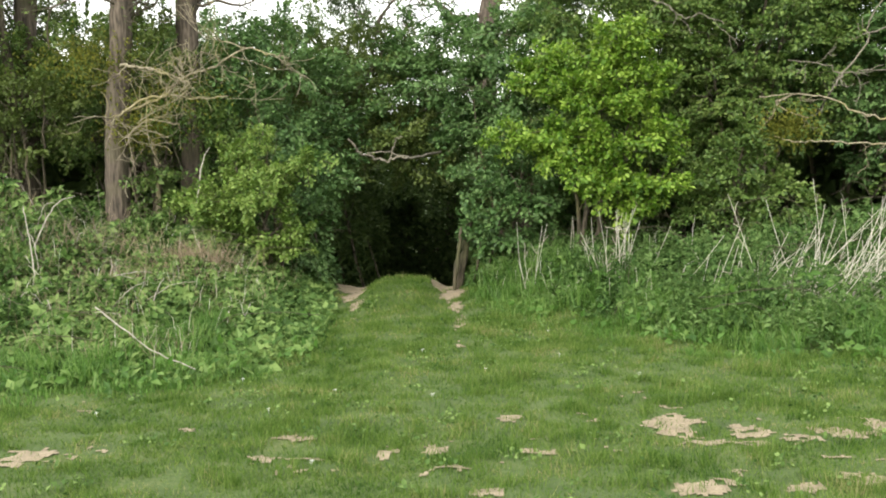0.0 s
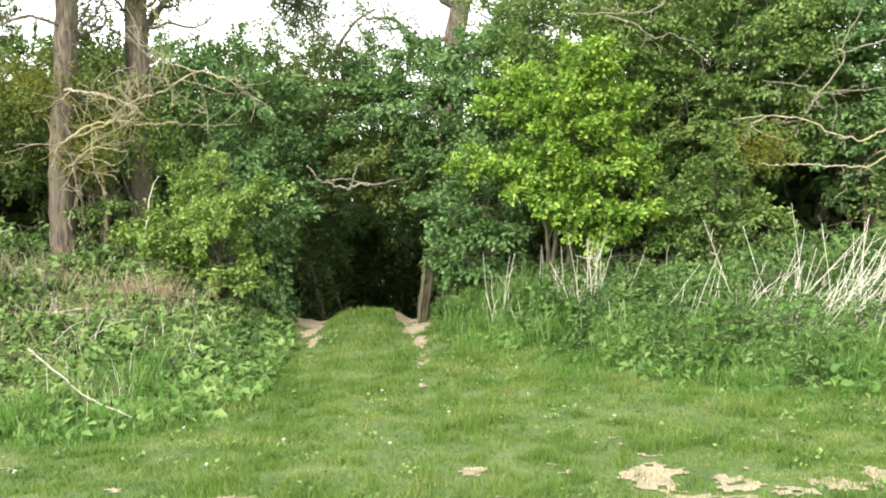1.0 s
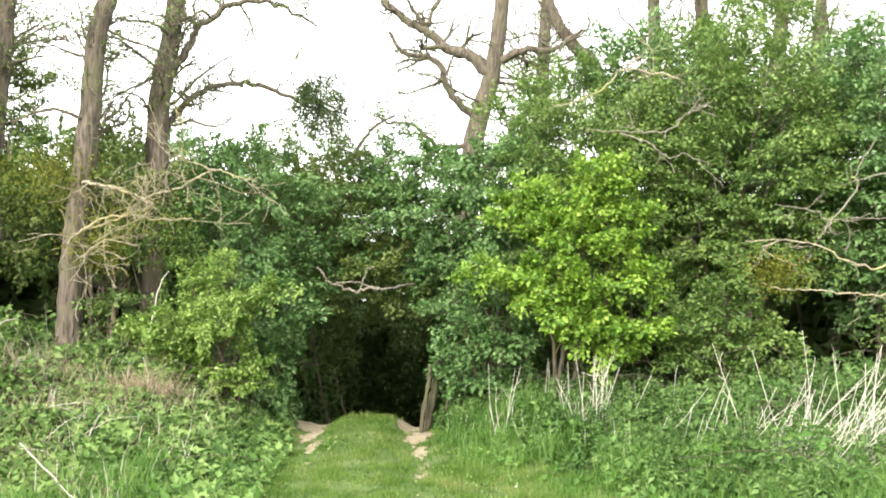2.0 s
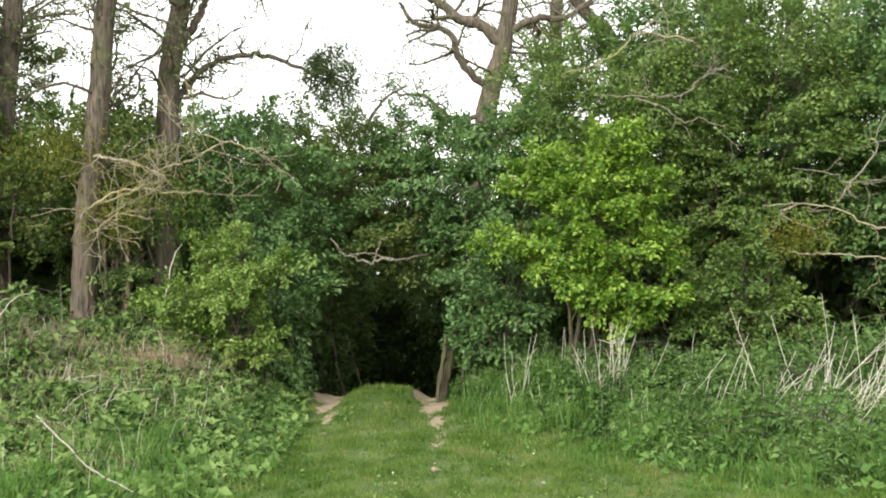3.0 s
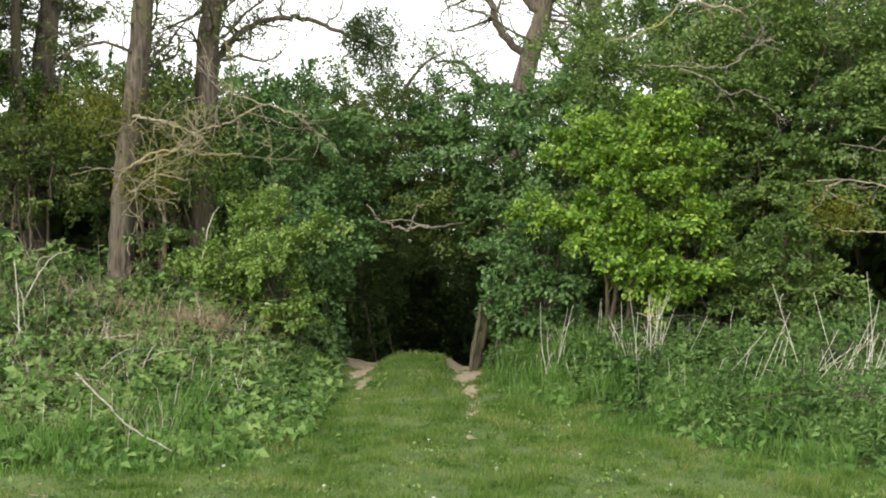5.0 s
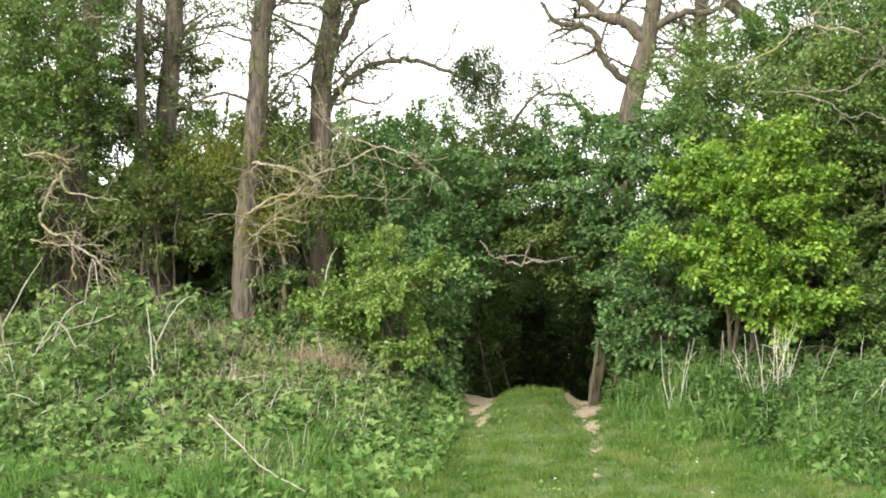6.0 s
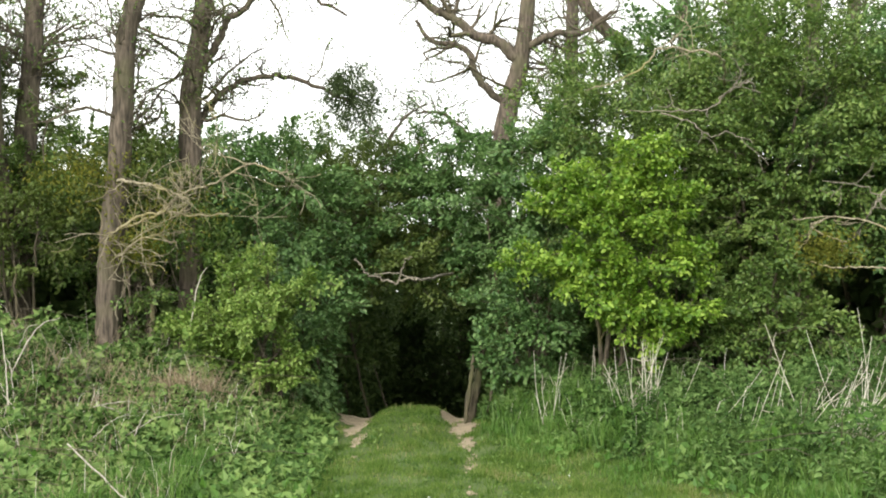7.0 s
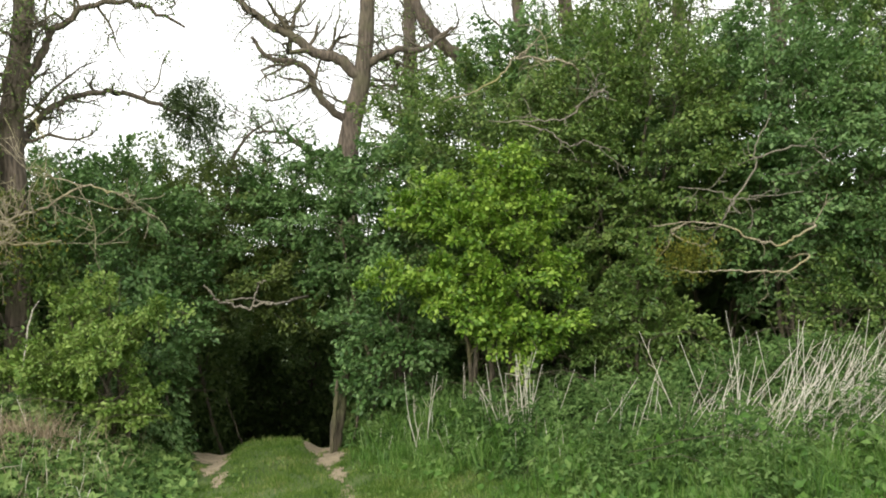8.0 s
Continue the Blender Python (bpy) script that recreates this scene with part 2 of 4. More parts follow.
def short_blades(name, base, length, width, material, lean=0.8):
    """Short turf blades: one slim triangle each."""
    n = len(base)
    a, a2 = rng.uniform(0, 2 * np.pi, n), rng.uniform(0, 2 * np.pi, n)
    l, k = length * rng.uniform(0.5, 1.4, n), lean * rng.uniform(0.1, 1.0, n)
    tip = base + np.stack([np.cos(a) * k * l, np.sin(a) * k * l, l * np.sqrt(np.clip(1 - k * k, 0.1, 1))], 1)
    side = np.stack([np.cos(a2), np.sin(a2), 0 * a2], 1) * (width * rng.uniform(0.7, 1.3, n))[:, None] * 0.5
    v = np.stack([base - side, base + side, tip], 1)
    return mesh_from(name, v.reshape(-1, 3), np.arange(3 * n).reshape(-1, 3), material)


def blades(name, base, length, width, material, lean=0.5, to=(0, 0)):
    """Grass blades: slim triangles with a bend."""
    n = len(base)
    a = rng.uniform(0, 2 * np.pi, n)
    l = length * rng.uniform(0.5, 1.25, n)
    k = lean * rng.uniform(0.1, 1.0, n)
    dx, dy = np.cos(a) * k + to[0], np.sin(a) * k + to[1]
    tip = base + np.stack([dx * l, dy * l, l * np.sqrt(np.clip(1 - k * k, 0.1, 1))], 1)
    mid = base + np.stack([dx * l * 0.3, dy * l * 0.3, l * 0.6], 1)
    a2 = rng.uniform(0, 2 * np.pi, n)
    side = np.stack([np.cos(a2), np.sin(a2), 0 * a2], 1) * (width * rng.uniform(0.7, 1.3, n))[:, None]
    v = np.stack([base - side * 0.5, base + side * 0.5, mid + side * 0.4, mid - side * 0.4, tip], 1)
    b = np.arange(n)[:, None] * 5
    f = np.concatenate([b + [0, 1, 2], b + [0, 2, 3], b + [3, 2, 4]], 1).reshape(-1, 3)
    return mesh_from(name, v.reshape(-1, 3), f, material)


def tubes(name, lines, material, sides=6):
    """Tapered limbs along lines: each a list of points and of radii."""
    vs, fs, at = [], [], 0
    ang = np.arange(sides) * 2 * np.pi / sides
    for pts, rad in lines:
        pts, rad = np.asarray(pts, float), np.asarray(rad, float)
        d = unit(np.gradient(pts, axis=0))
        ref = np.array([0.31, 0.95, 0.05]) if abs(d[0, 2]) > 0.7 else np.array([0.1, 0.2, 0.97])
        u = unit(np.cross(d, ref))
        w = np.cross(d, u)
        ring = pts[:, None] + (u[:, None] * np.cos(ang)[None, :, None] + w[:, None] * np.sin(ang)[None, :, None]) * rad[:, None, None]
        if sides >= 12:  # furrows and swellings of an old trunk
            ring = pts[:, None] + (ring - pts[:, None]) * (1 + 0.06 * rng.normal(size=(1, sides, 1)) + 0.035 * rng.normal(size=(len(pts), sides, 1)))
        k = len(pts)
        vs.append(ring.reshape(-1, 3))
        i, j = np.meshgrid(np.arange(k - 1), np.arange(sides), indexing="ij")
        j2 = (j + 1) % sides
        fs.append((np.stack([i * sides + j, i * sides + j2, (i + 1) * sides + j2, (i + 1) * sides + j], -1).reshape(-1, 4)) + at)
        at += k * sides
    return mesh_from(name, np.concatenate(vs), np.concatenate(fs), material, True)


def curve_through(pts, steps=6, wob=0.0):
    """A smooth line through the points, with a little waver."""
    p = np.asarray(pts, float)
    if len(p) == 2:
        p = np.array([p[0], (p[0] + p[1]) / 2, p[1]])
    q = np.concatenate([[2 * p[0] - p[1]], p, [2 * p[-1] - p[-2]]])
    out = []
    for i in range(len(p) - 1):
        a, b, c, d = q[i:i + 4]
        for t in np.arange(steps) / steps:
            out.append(0.5 * (2 * b + (c - a) * t + (2 * a - 5 * b + 4 * c - d) * t * t + (3 * b - a - 3 * c + d) * t ** 3))
    out.append(p[-1])
    out = np.array(out)
    if wob:
        out[1:-1] += rng.normal(size=(len(out) - 2, 3)) * wob
    return out


def taper(n, a, b):
    return np.linspace(1, 0, n) ** 0.8 * (a - b) + b


def sprout(line, rad, level, count, length, spread=0.9, rise=0.25, crook=0.25, start=0.25, sub=0):
    """Twigs that grow from a limb, and twigs from those: a list of lines with radii."""
    out = []
    for _ in range(count):
        i = int(rng.uniform(start, 0.98) * (len(line) - 1))
        d = unit(line[min(i + 1, len(line) - 1)] - line[max(i - 1, 0)])
        w = unit(d * 0.7 + rng.normal(size=3) * spread + np.array([0, 0, rise]))
        L = length * rng.uniform(0.5, 1.2)
        k = 6
        p = [line[i]]
        for s in range(k):
            w = unit(w + rng.normal(size=3) * crook + np.array([0, 0, rise * 0.2]))
            p.append(p[-1] + w * L / k)
        p = np.array(p)
        r0 = max(rad[i] * 0.55, 0.003)
        r = taper(len(p), r0, max(r0 * 0.3, 0.0022))
        out.append((p, r))
        if level > 1:
            out += sprout(p, r, level - 1, sub or max(2, count // 2), length * 0.55, spread, rise, crook, 0.2)
    return out


# ---- the lie of the land ----
def track_dip(x, y):
    """How far the hollow way cuts down into the wood beyond the crest."""
    return soft(12.7, 16.5, y) * (1 - soft(1.2, 2.4, np.abs(x + 1.4)))


def land(x, y):
    x, y = np.asarray(x, float), np.asarray(y, float)
    z = 0.17 * soft(8.0, 12.3, y) + 0.03 * (lump(x, y, 1.1, 1) - 0.5) + 0.035 * (lump(x, y, 0.33, 2) - 0.5) + 0.016 * (lump(x, y, 0.13, 3) - 0.5)
    z = z + 0.1 * np.exp(-((x + 1.39) / 0.45) ** 6) * soft(10.6, 12.3, y)
    z = z - 0.045 * (np.exp(-((x + 2.0) / 0.2) ** 2) + np.exp(-((x + 0.8) / 0.21) ** 2)) * soft(8.5, 11.5, y)
    z = z + 0.40 * soft(-2.2, -3.6, x) * soft(8.5, 11.5, y)
    z = z + 0.22 * soft(-0.5, 0.6, x) * soft(9.5, 12.0, y)
    z = z - 1.1 * track_dip(x, y)
    return z


WORN = [  # worn patches in the turf: x, y, half-widths, share of the cover lost
    (-2.85, 4.85, 0.19, 0.3, 1), (1.0, 5.6, 0.18, 0.26, 1), (1.1, 5.19, 0.15, 0.14, 1), (1.43, 5.41, 0.13, 0.18, 0.9), (1.37, 5.09, 0.12, 0.09, 0.9),
    (1.71, 5.18, 0.15, 0.13, 0.95), (1.98, 5.33, 0.21, 0.15, 1), (2.25, 5.5, 0.11, 0.13, 1), (0.91, 4.23, 0.14, 0.13, 1), (1.19, 4.48, 0.07, 0.16, 0.85),
    (1.42, 4.28, 0.12, 0.09, 0.75), (1.77, 4.45, 0.12, 0.11, 0.9), (0.86, 6.39, 0.11, 0.17, 0.7), (-1.37, 4.85, 0.2, 0.09, 0.85), (-1.1, 4.79, 0.11, 0.07, 0.75),
    (-0.74, 4.96, 0.08, 0.15, 0.8), (-0.45, 5.02, 0.09, 0.12, 0.85), (-0.02, 5.73, 0.1, 0.14, 0.8), (0.17, 4.97, 0.14, 0.07, 0.85), (0.56, 5.05, 0.19, 0.06, 0.75),
    (-0.14, 4.23, 0.1, 0.08, 0.75), (-2.06, 5.48, 0.11, 0.1, 0.7), (-1.32, 5.21, 0.19, 0.07, 0.7),
]
RUTS = [  # bare lengths of the two wheel ruts
    (-2.07, 12.7, 0.25, 0.6, 1.0), (-1.94, 11.9, 0.17, 0.6, 1.0), (-1.79, 11.0, 0.1, 0.45, 0.8), (-1.68, 10.2, 0.1, 0.4, 0.45), (-0.84, 12.7, 0.23, 0.6, 1.0),
    (-0.72, 11.8, 0.18, 0.6, 1.0), (-0.6, 10.8, 0.11, 0.5, 0.72), (-0.52, 9.8, 0.1, 0.6, 0.58), (-0.45, 8.6, 0.09, 0.6, 0.52),
]


def bare(x, y):
    x, y = np.asarray(x, float), np.asarray(y, float)
    worn = np.zeros_like(x)
    edge = np.where(y > 8, 0.45, 0.75) * (lump(x, y, 0.16, 5) - 0.5) + 0.5 * (lump(x, y, 0.05, 6) - 0.5)
    for cx, cy, rx, ry, k in WORN + RUTS:
        q = np.sqrt(((x - cx) / rx) ** 2 + ((y - cy) / ry) ** 2) + edge
        worn = np.maximum(worn, k * (1 - soft(0.6, 1.25, q)))
    strip = soft(3.4, 4.4, y) * (1 - soft(5.5, 7.2, y)) * 0.4 + 0.12
    return np.maximum(worn, strip * soft(0.6, 0.82, lump(x, y * 2.2, 0.5, 61) * 0.7 + lump(x, y * 1.6, 0.17, 62) * 0.3))


def axis(lo, hi, step, far):
    fine = np.arange(lo, hi + step / 2, step)
    grow = step * 1.35 ** np.arange(1, 40)
    grow = np.cumsum(grow)
    grow = grow[grow < far]
    return np.concatenate([lo - grow[::-1], fine, hi + grow])


def build_ground():
    xs, ys = axis(-7, 5.5, 0.07, 900), axis(3.2, 13.2, 0.07, 900)
    X, Y = np.meshgrid(xs, ys)
    Z = land(X, Y)
    n, k = len(ys), len(xs)
    i, j = np.meshgrid(np.arange(n - 1), np.arange(k - 1), indexing="ij")
    f = np.stack([i * k + j, i * k + j + 1, (i + 1) * k + j + 1, (i + 1) * k + j], -1).reshape(-1, 4)
    ob = new("ground", mesh_from("ground", np.stack([X, Y, Z], -1).reshape(-1, 3), f, M_TURF, True))
    tagged(ob, "uneven turf meadow rising to the wood's edge", "ground", kind="structure")
    # worn earth lies just above the turf, in ragged flat scabs
    step = 0.025
    for a, b, c, d in ((-4.2, 3.2, 3.9, 6.8), (-2.5, -0.2, 8.0, 13.2)):
        xs, ys = np.arange(a, b, step), np.arange(c, d, step)
        X, Y = np.meshgrid(xs, ys)
        Z = land(X, Y) + 0.004 + 0.006 * lump(X, Y, 0.06, 9)
        keep = bare(X, Y) > np.where(Y > 8, 0.5, 0.56) + np.where(Y > 8, 0.3, 1.0) * (lump(X, Y, 0.06, 8) - 0.5)
        k = len(xs)
        i, j = np.meshgrid(np.arange(len(ys) - 1), np.arange(k - 1), indexing="ij")
        ok = keep[:-1, :-1] & keep[1:, 1:] & keep[1:, :-1] & keep[:-1, 1:]
        f = np.stack([i * k + j, i * k + j + 1, (i + 1) * k + j + 1, (i + 1) * k + j], -1)[ok]
        used, inv = np.unique(f, return_inverse=True)
        v = np.stack([X, Y, Z], -1).reshape(-1, 3)[used]
        ob = new("bare_earth", mesh_from("bare_earth", v, inv.reshape(-1, 4), M_SAND, True))
        tagged(ob, "worn patches of pale dry sandy earth in the turf", "bare earth", kind="structure")


def left_edge(x):
    """Where the bramble bank begins, from the camera's side."""
    return np.interp(x, [-12, -7, -4.3, -3.4, -2.6, -2.1, -1.8, -1.65], [6.0, 6.2, 6.5, 6.7, 7.1, 7.5, 8.2, 8.6])


def way_left(y):
    """The margin of the mown way beside the brambles."""
    return np.interp(y, [8.2, 10.0, 11.0, 12.8], [-1.68, -1.86, -2.03, -2.34])


def right_edge(x):
    return np.interp(x, [-0.55, -0.2, 0.3, 0.8, 1.6, 2.4, 3.2, 6, 12], [12.2, 11.2, 10.4, 9.7, 8.7, 8.1, 7.9, 7.6, 7.5])


def in_view(x, y):
    return (x > -0.95 * y - 1.0) & (x < 0.8 * y + 1.0)


def build_lawn():
    n = 1080000
    y = 3.2 + (13.0 - 3.2) * rng.uniform(0, 1, n) ** 1.2
    x = rng.uniform(-8.5, 6.5, n)
    ok = in_view(x, y) & (rng.uniform(0, 1, n) > bare(x, y) * np.where(y > 8, 1.05, 0.6))
    ok &= ~((x < -2.2) & (y > left_edge(x) + 1.4)) & ~((x > -0.5) & (y > right_edge(x) + 0.6))
    ok &= rng.uniform(0, 1, n) < 0.05 + 1.3 * lump(x, y, 0.2, 11)
    x, y = x[ok], y[ok]
    h = 0.02 + 0.035 * lump(x, y, 0.5, 12) ** 2 + 0.015 * soft(7, 11, y) + 0.07 * soft(0.55, 0.9, lump(x, y, 0.15, 13)) * (0.3 + lump(x, y, 1.1, 14))
    h = h * (1 - 0.25 * soft(10.2, 11.8, y))
    base = np.stack([x, y, land(x, y) - 0.003], 1)
    ob = new("lawn_grass", short_blades("lawn_grass", base, h, 0.0045 + 0.0004 * y, M_GRASS, 0.98))
    tagged(ob, "short patchy green meadow grass on the track", "grass", kind="stuff")


def build_meadow():
    """The same turf, behind and beside the camera."""
    n = 60000
    x, y = rng.uniform(-13, 13, n), rng.uniform(-9, 8, n)
    ok = ~(in_view(x, y) & (y > 3.2)) & ((x > -2.2) | (y < left_edge(x) + 0.4)) & ((x < -0.5) | (y < right_edge(x) + 0.4))
    x, y = x[ok], y[ok]
    h = 0.03 + 0.05 * lump(x, y, 0.5, 12) ** 2
    ob = new("meadow_grass", short_blades("meadow_grass", np.stack([x, y, land(x, y) - 0.003], 1), h, 0.016, M_GRASS, 0.98))
    tagged(ob, "short green grass of the open meadow", "grass", kind="stuff")


def build_lawn_herbs():
    """Low rosettes of clover and plantain in the turf."""
    n = 900
    y = 3.4 + 8.0 * rng.uniform(0, 1, n) ** 1.3
    x = rng.uniform(-7, 5, n)
    ok = in_view(x, y) & (bare(x, y) < 0.2) & (lump(x, y, 0.9, 91) > 0.45) & ((y < left_edge(x) + 0.3) | (x > -2.2)) & ((y < right_edge(x) + 0.3) | (x < -0.5))
    x, y = np.repeat(x[ok], 14), np.repeat(y[ok], 14)
    x, y = x + rng.normal(size=len(x)) * 0.05, y + rng.normal(size=len(x)) * 0.05
    p = np.stack([x, y, land(x, y) + rng.uniform(0.012, 0.05, len(x))], 1)
    ob = new("lawn_herbs", leaves("lawn_herbs", p, 0.032, M_BRAMBLE, None, 0.9, 0.75))
    tagged(ob, "low clover and plantain leaves in the turf", "herbs", kind="stuff")


def build_nettle_plants():
    """Upright nettles: pairs of toothed leaves that hang from a stem, smaller towards its tip."""
    n = 1500
    x, y = rng.uniform(-0.3, 6.8, n), rng.uniform(7.6, 12.6, n)
    d = y - right_edge(x)
    ok = in_view(x, y) & (d > 0.2) & (d < 2.6) & (lump(x, y, 0.6, 97) > 0.35)
    x, y = x[ok], y[ok]
    h = bank_height(x, y) * rng.uniform(0.75, 1.2, len(x)) + rng.uniform(0.08, 0.26, len(x))
    base = np.stack([x, y, land(x, y)], 1)
    lean = rng.normal(size=(len(x), 2)) * 0.1
    lines, pts, out, size = [], [], [], []
    for i in range(len(x)):
        tip = base[i] + (lean[i, 0] * h[i], lean[i, 1] * h[i], h[i])
        lines.append((np.array([base[i], (base[i] + tip) / 2 + rng.normal(size=3) * 0.01, tip]), np.array([0.0035, 0.003, 0.002])))
        turn = rng.uniform(0, 6.28)
        for k in range(7):
            f = 1 - 0.085 * k
            for q in (0, math.pi):
                a = turn + q + k * 1.57
                pts.append(base[i] * (1 - f) + tip * f)
                out.append((math.cos(a) * 1.6, math.sin(a) * 1.6, -0.35 - 0.05 * k + (0.9 if k == 0 else 0)))
                size.append(0.035 + 0.011 * min(k, 4))
    pts, out = np.array(pts), np.array(out)
    up = np.tile(np.array([0, -0.1, 1.3]), (len(pts), 1))
    tagged(new("nettle_plants", leaves("nettle_plants", pts, np.array(size), M_NETTLE, out, 0.7, 0.5, 0.1, up)), "upright green nettles with hanging paired leaves", "nettles", kind="stuff")
    tagged(new("nettle_stems", tubes("nettle_stems", lines, M_NETTLE, 3)), "green upright nettle stems", "stems", kind="stuff")


def build_dock_leaves():
    """Broad dock and hogweed leaves at the feet of the banks."""
    n = 1300
    x, y = rng.uniform(-9, 6.5, n), rng.uniform(5.8, 12, n)
    dl, dr = y - left_edge(x), y - right_edge(x)
    ok = in_view(x, y) & (((x < way_left(y) - 0.1) & (dl > -0.3) & (dl < 2.6)) | ((x > 0.1) & (dr > -0.4) & (dr < 1.2)))
    x, y = x[ok], y[ok]
    p = np.repeat(np.stack([x, y, land(x, y) + bank_height(x, y) * 0.8 + 0.03], 1), 5, 0)
    p += rng.normal(size=p.shape) * np.array([0.07, 0.07, 0.03])
    up = np.tile(np.array([0, -0.5, 1.0]), (len(p), 1))
    ob = new("dock_leaves", leaves("dock_leaves", p, 0.09, M_TALL, None, 0.7, 0.6, 0.3, up))
    tagged(ob, "broad light green dock and hogweed leaves", "herbs", kind="stuff")


def build_tall_grass():
    """Tufts whose blades arch outwards, along the feet of both banks."""
    n = 4800
    x, y = rng.uniform(-9, 6.8, n), rng.uniform(5.8, 12.8, n)
    dl, dr = y - left_edge(x), y - right_edge(x)
    ok = in_view(x, y) & (((x < way_left(y) - 0.08) & (dl > -0.4) & (dl < 2.4) & (lump(x, y, 0.8, 22) > 0.5)) | ((x > -0.38) & (dr > -0.7) & (dr < 1.8) & (lump(x, y, 0.7, 23) > 0.3)))
    x, y, d = x[ok], y[ok], np.where(x < -1.4, dl, dr)[ok]
    h = np.where(x < -1.4, 0.8, 1.0) * (0.07 + 0.26 * soft(-0.6, 0.9, d)) * (0.35 + 1.0 * rng.uniform(0, 1, len(x)))
    h = h * np.where(x < -1.4, 0.35 + 0.65 * soft(0.0, 1.0, way_left(y) - x), 1.0)
    lift = np.where(d > 0, bank_height(x, y) * 0.35, 0)
    per = 38
    xx, yy = np.repeat(x, per) + rng.normal(size=len(x) * per) * 0.07, np.repeat(y, per) + rng.normal(size=len(x) * per) * 0.07
    base = np.stack([xx, yy, land(xx, yy) + np.repeat(lift, per) * rng.uniform(0, 1, len(xx))], 1)
    ob = new("tall_grass", blades("tall_grass", base, np.repeat(h, per), 0.0085, M_TALL, 1.1))
    tagged(ob, "tall uncut green grass along the banks", "grass", kind="stuff")


def bank_height(x, y):
    """The height of the growth on the banks above the ground."""
    crest = np.interp(x, [-10, -8.5, -6.9, -5.9, -5.1, -3.9, -3.2, -2.3, -1.8], [0.3, 0.36, 0.7, 0.8, 0.5, 0.33, 0.24, 0.16, 0.05])
    l = soft(-0.2, 3.4, y - left_edge(x)) * crest * soft(0.0, 1.1, way_left(y) - x)
    r = soft(-0.1, 1.7, y - right_edge(x)) * (0.33 + 0.24 * soft(0.5, 4, x)) * (x > -0.7)
    return (l + r) * (0.3 + 0.65 * lump(x, y, 0.9, 31) + 0.75 * lump(x, y, 0.32, 32)) + 0.06


def build_banks():
    for side, mat, label, cat, n in ((-1, M_BRAMBLE, "sprawling green bramble thicket with arching stems", "bramble", 50000), (1, M_NETTLE, "dense bank of green nettles and low herbs", "nettles", 42000)):
        x = rng.uniform(-10.5, -1.65, n) if side < 0 else rng.uniform(-0.6, 7.5, n)
        y = rng.uniform(5.6, 12.9, n)
        d = y - (left_edge(x) if side < 0 else right_edge(x)) + 0.5 * (lump(x, y, 0.5, 33) - 0.5)
        ok = (d > 0) & in_view(x, y) & ((x > -1) | (x < way_left(y) - 0.05)) & (rng.uniform(0, 1, n) < 0.25 + soft(0, 1.2, d))
        x, y, d = x[ok], y[ok], d[ok]
        top = bank_height(x, y)
        z = land(x, y) + top * rng.uniform(0.0, 1, len(x)) ** 0.4
        pts = np.stack([x, y, z], 1)
        size = rng.choice([0.045, 0.068, 0.10], len(x), p=[0.45, 0.4, 0.15]) * (1.0 if side < 0 else 0.8)
        up = np.stack([0 * x, 0 * x - 0.25, 0 * x + 0.8], 1)
        ob = new("bramble_thicket" if side < 0 else "nettle_bank", leaves(cat, pts, size, mat, None, 0.7, 0.62 if side < 0 else 0.45, 0.25, up, True))
        tagged(ob, label, cat, kind="stuff")
        lines = []
        for i in rng.choice(len(x), 150 if side < 0 else 70, replace=False):
            if -2.9 < x[i] < 0.0:
                continue
            a = np.array([x[i], y[i], land(x[i], y[i])])
            w = rng.normal(size=3) * np.array([0.45, 0.3, 0])
            h = top[i] * 1.15 + 0.1
            lines.append((curve_through([a, a + w * 0.5 + (0, 0, h), a + w * 1.3 + (0, 0, h * 0.9)], 5, 0.006), np.full(11, 0.003)))
        ob = new("bramble_stems" if side < 0 else "herb_stems", tubes("stems", lines, M_MOSSY, 4))
        tagged(ob, "thin brown arching stems among the leaves", "stems", kind="stuff")


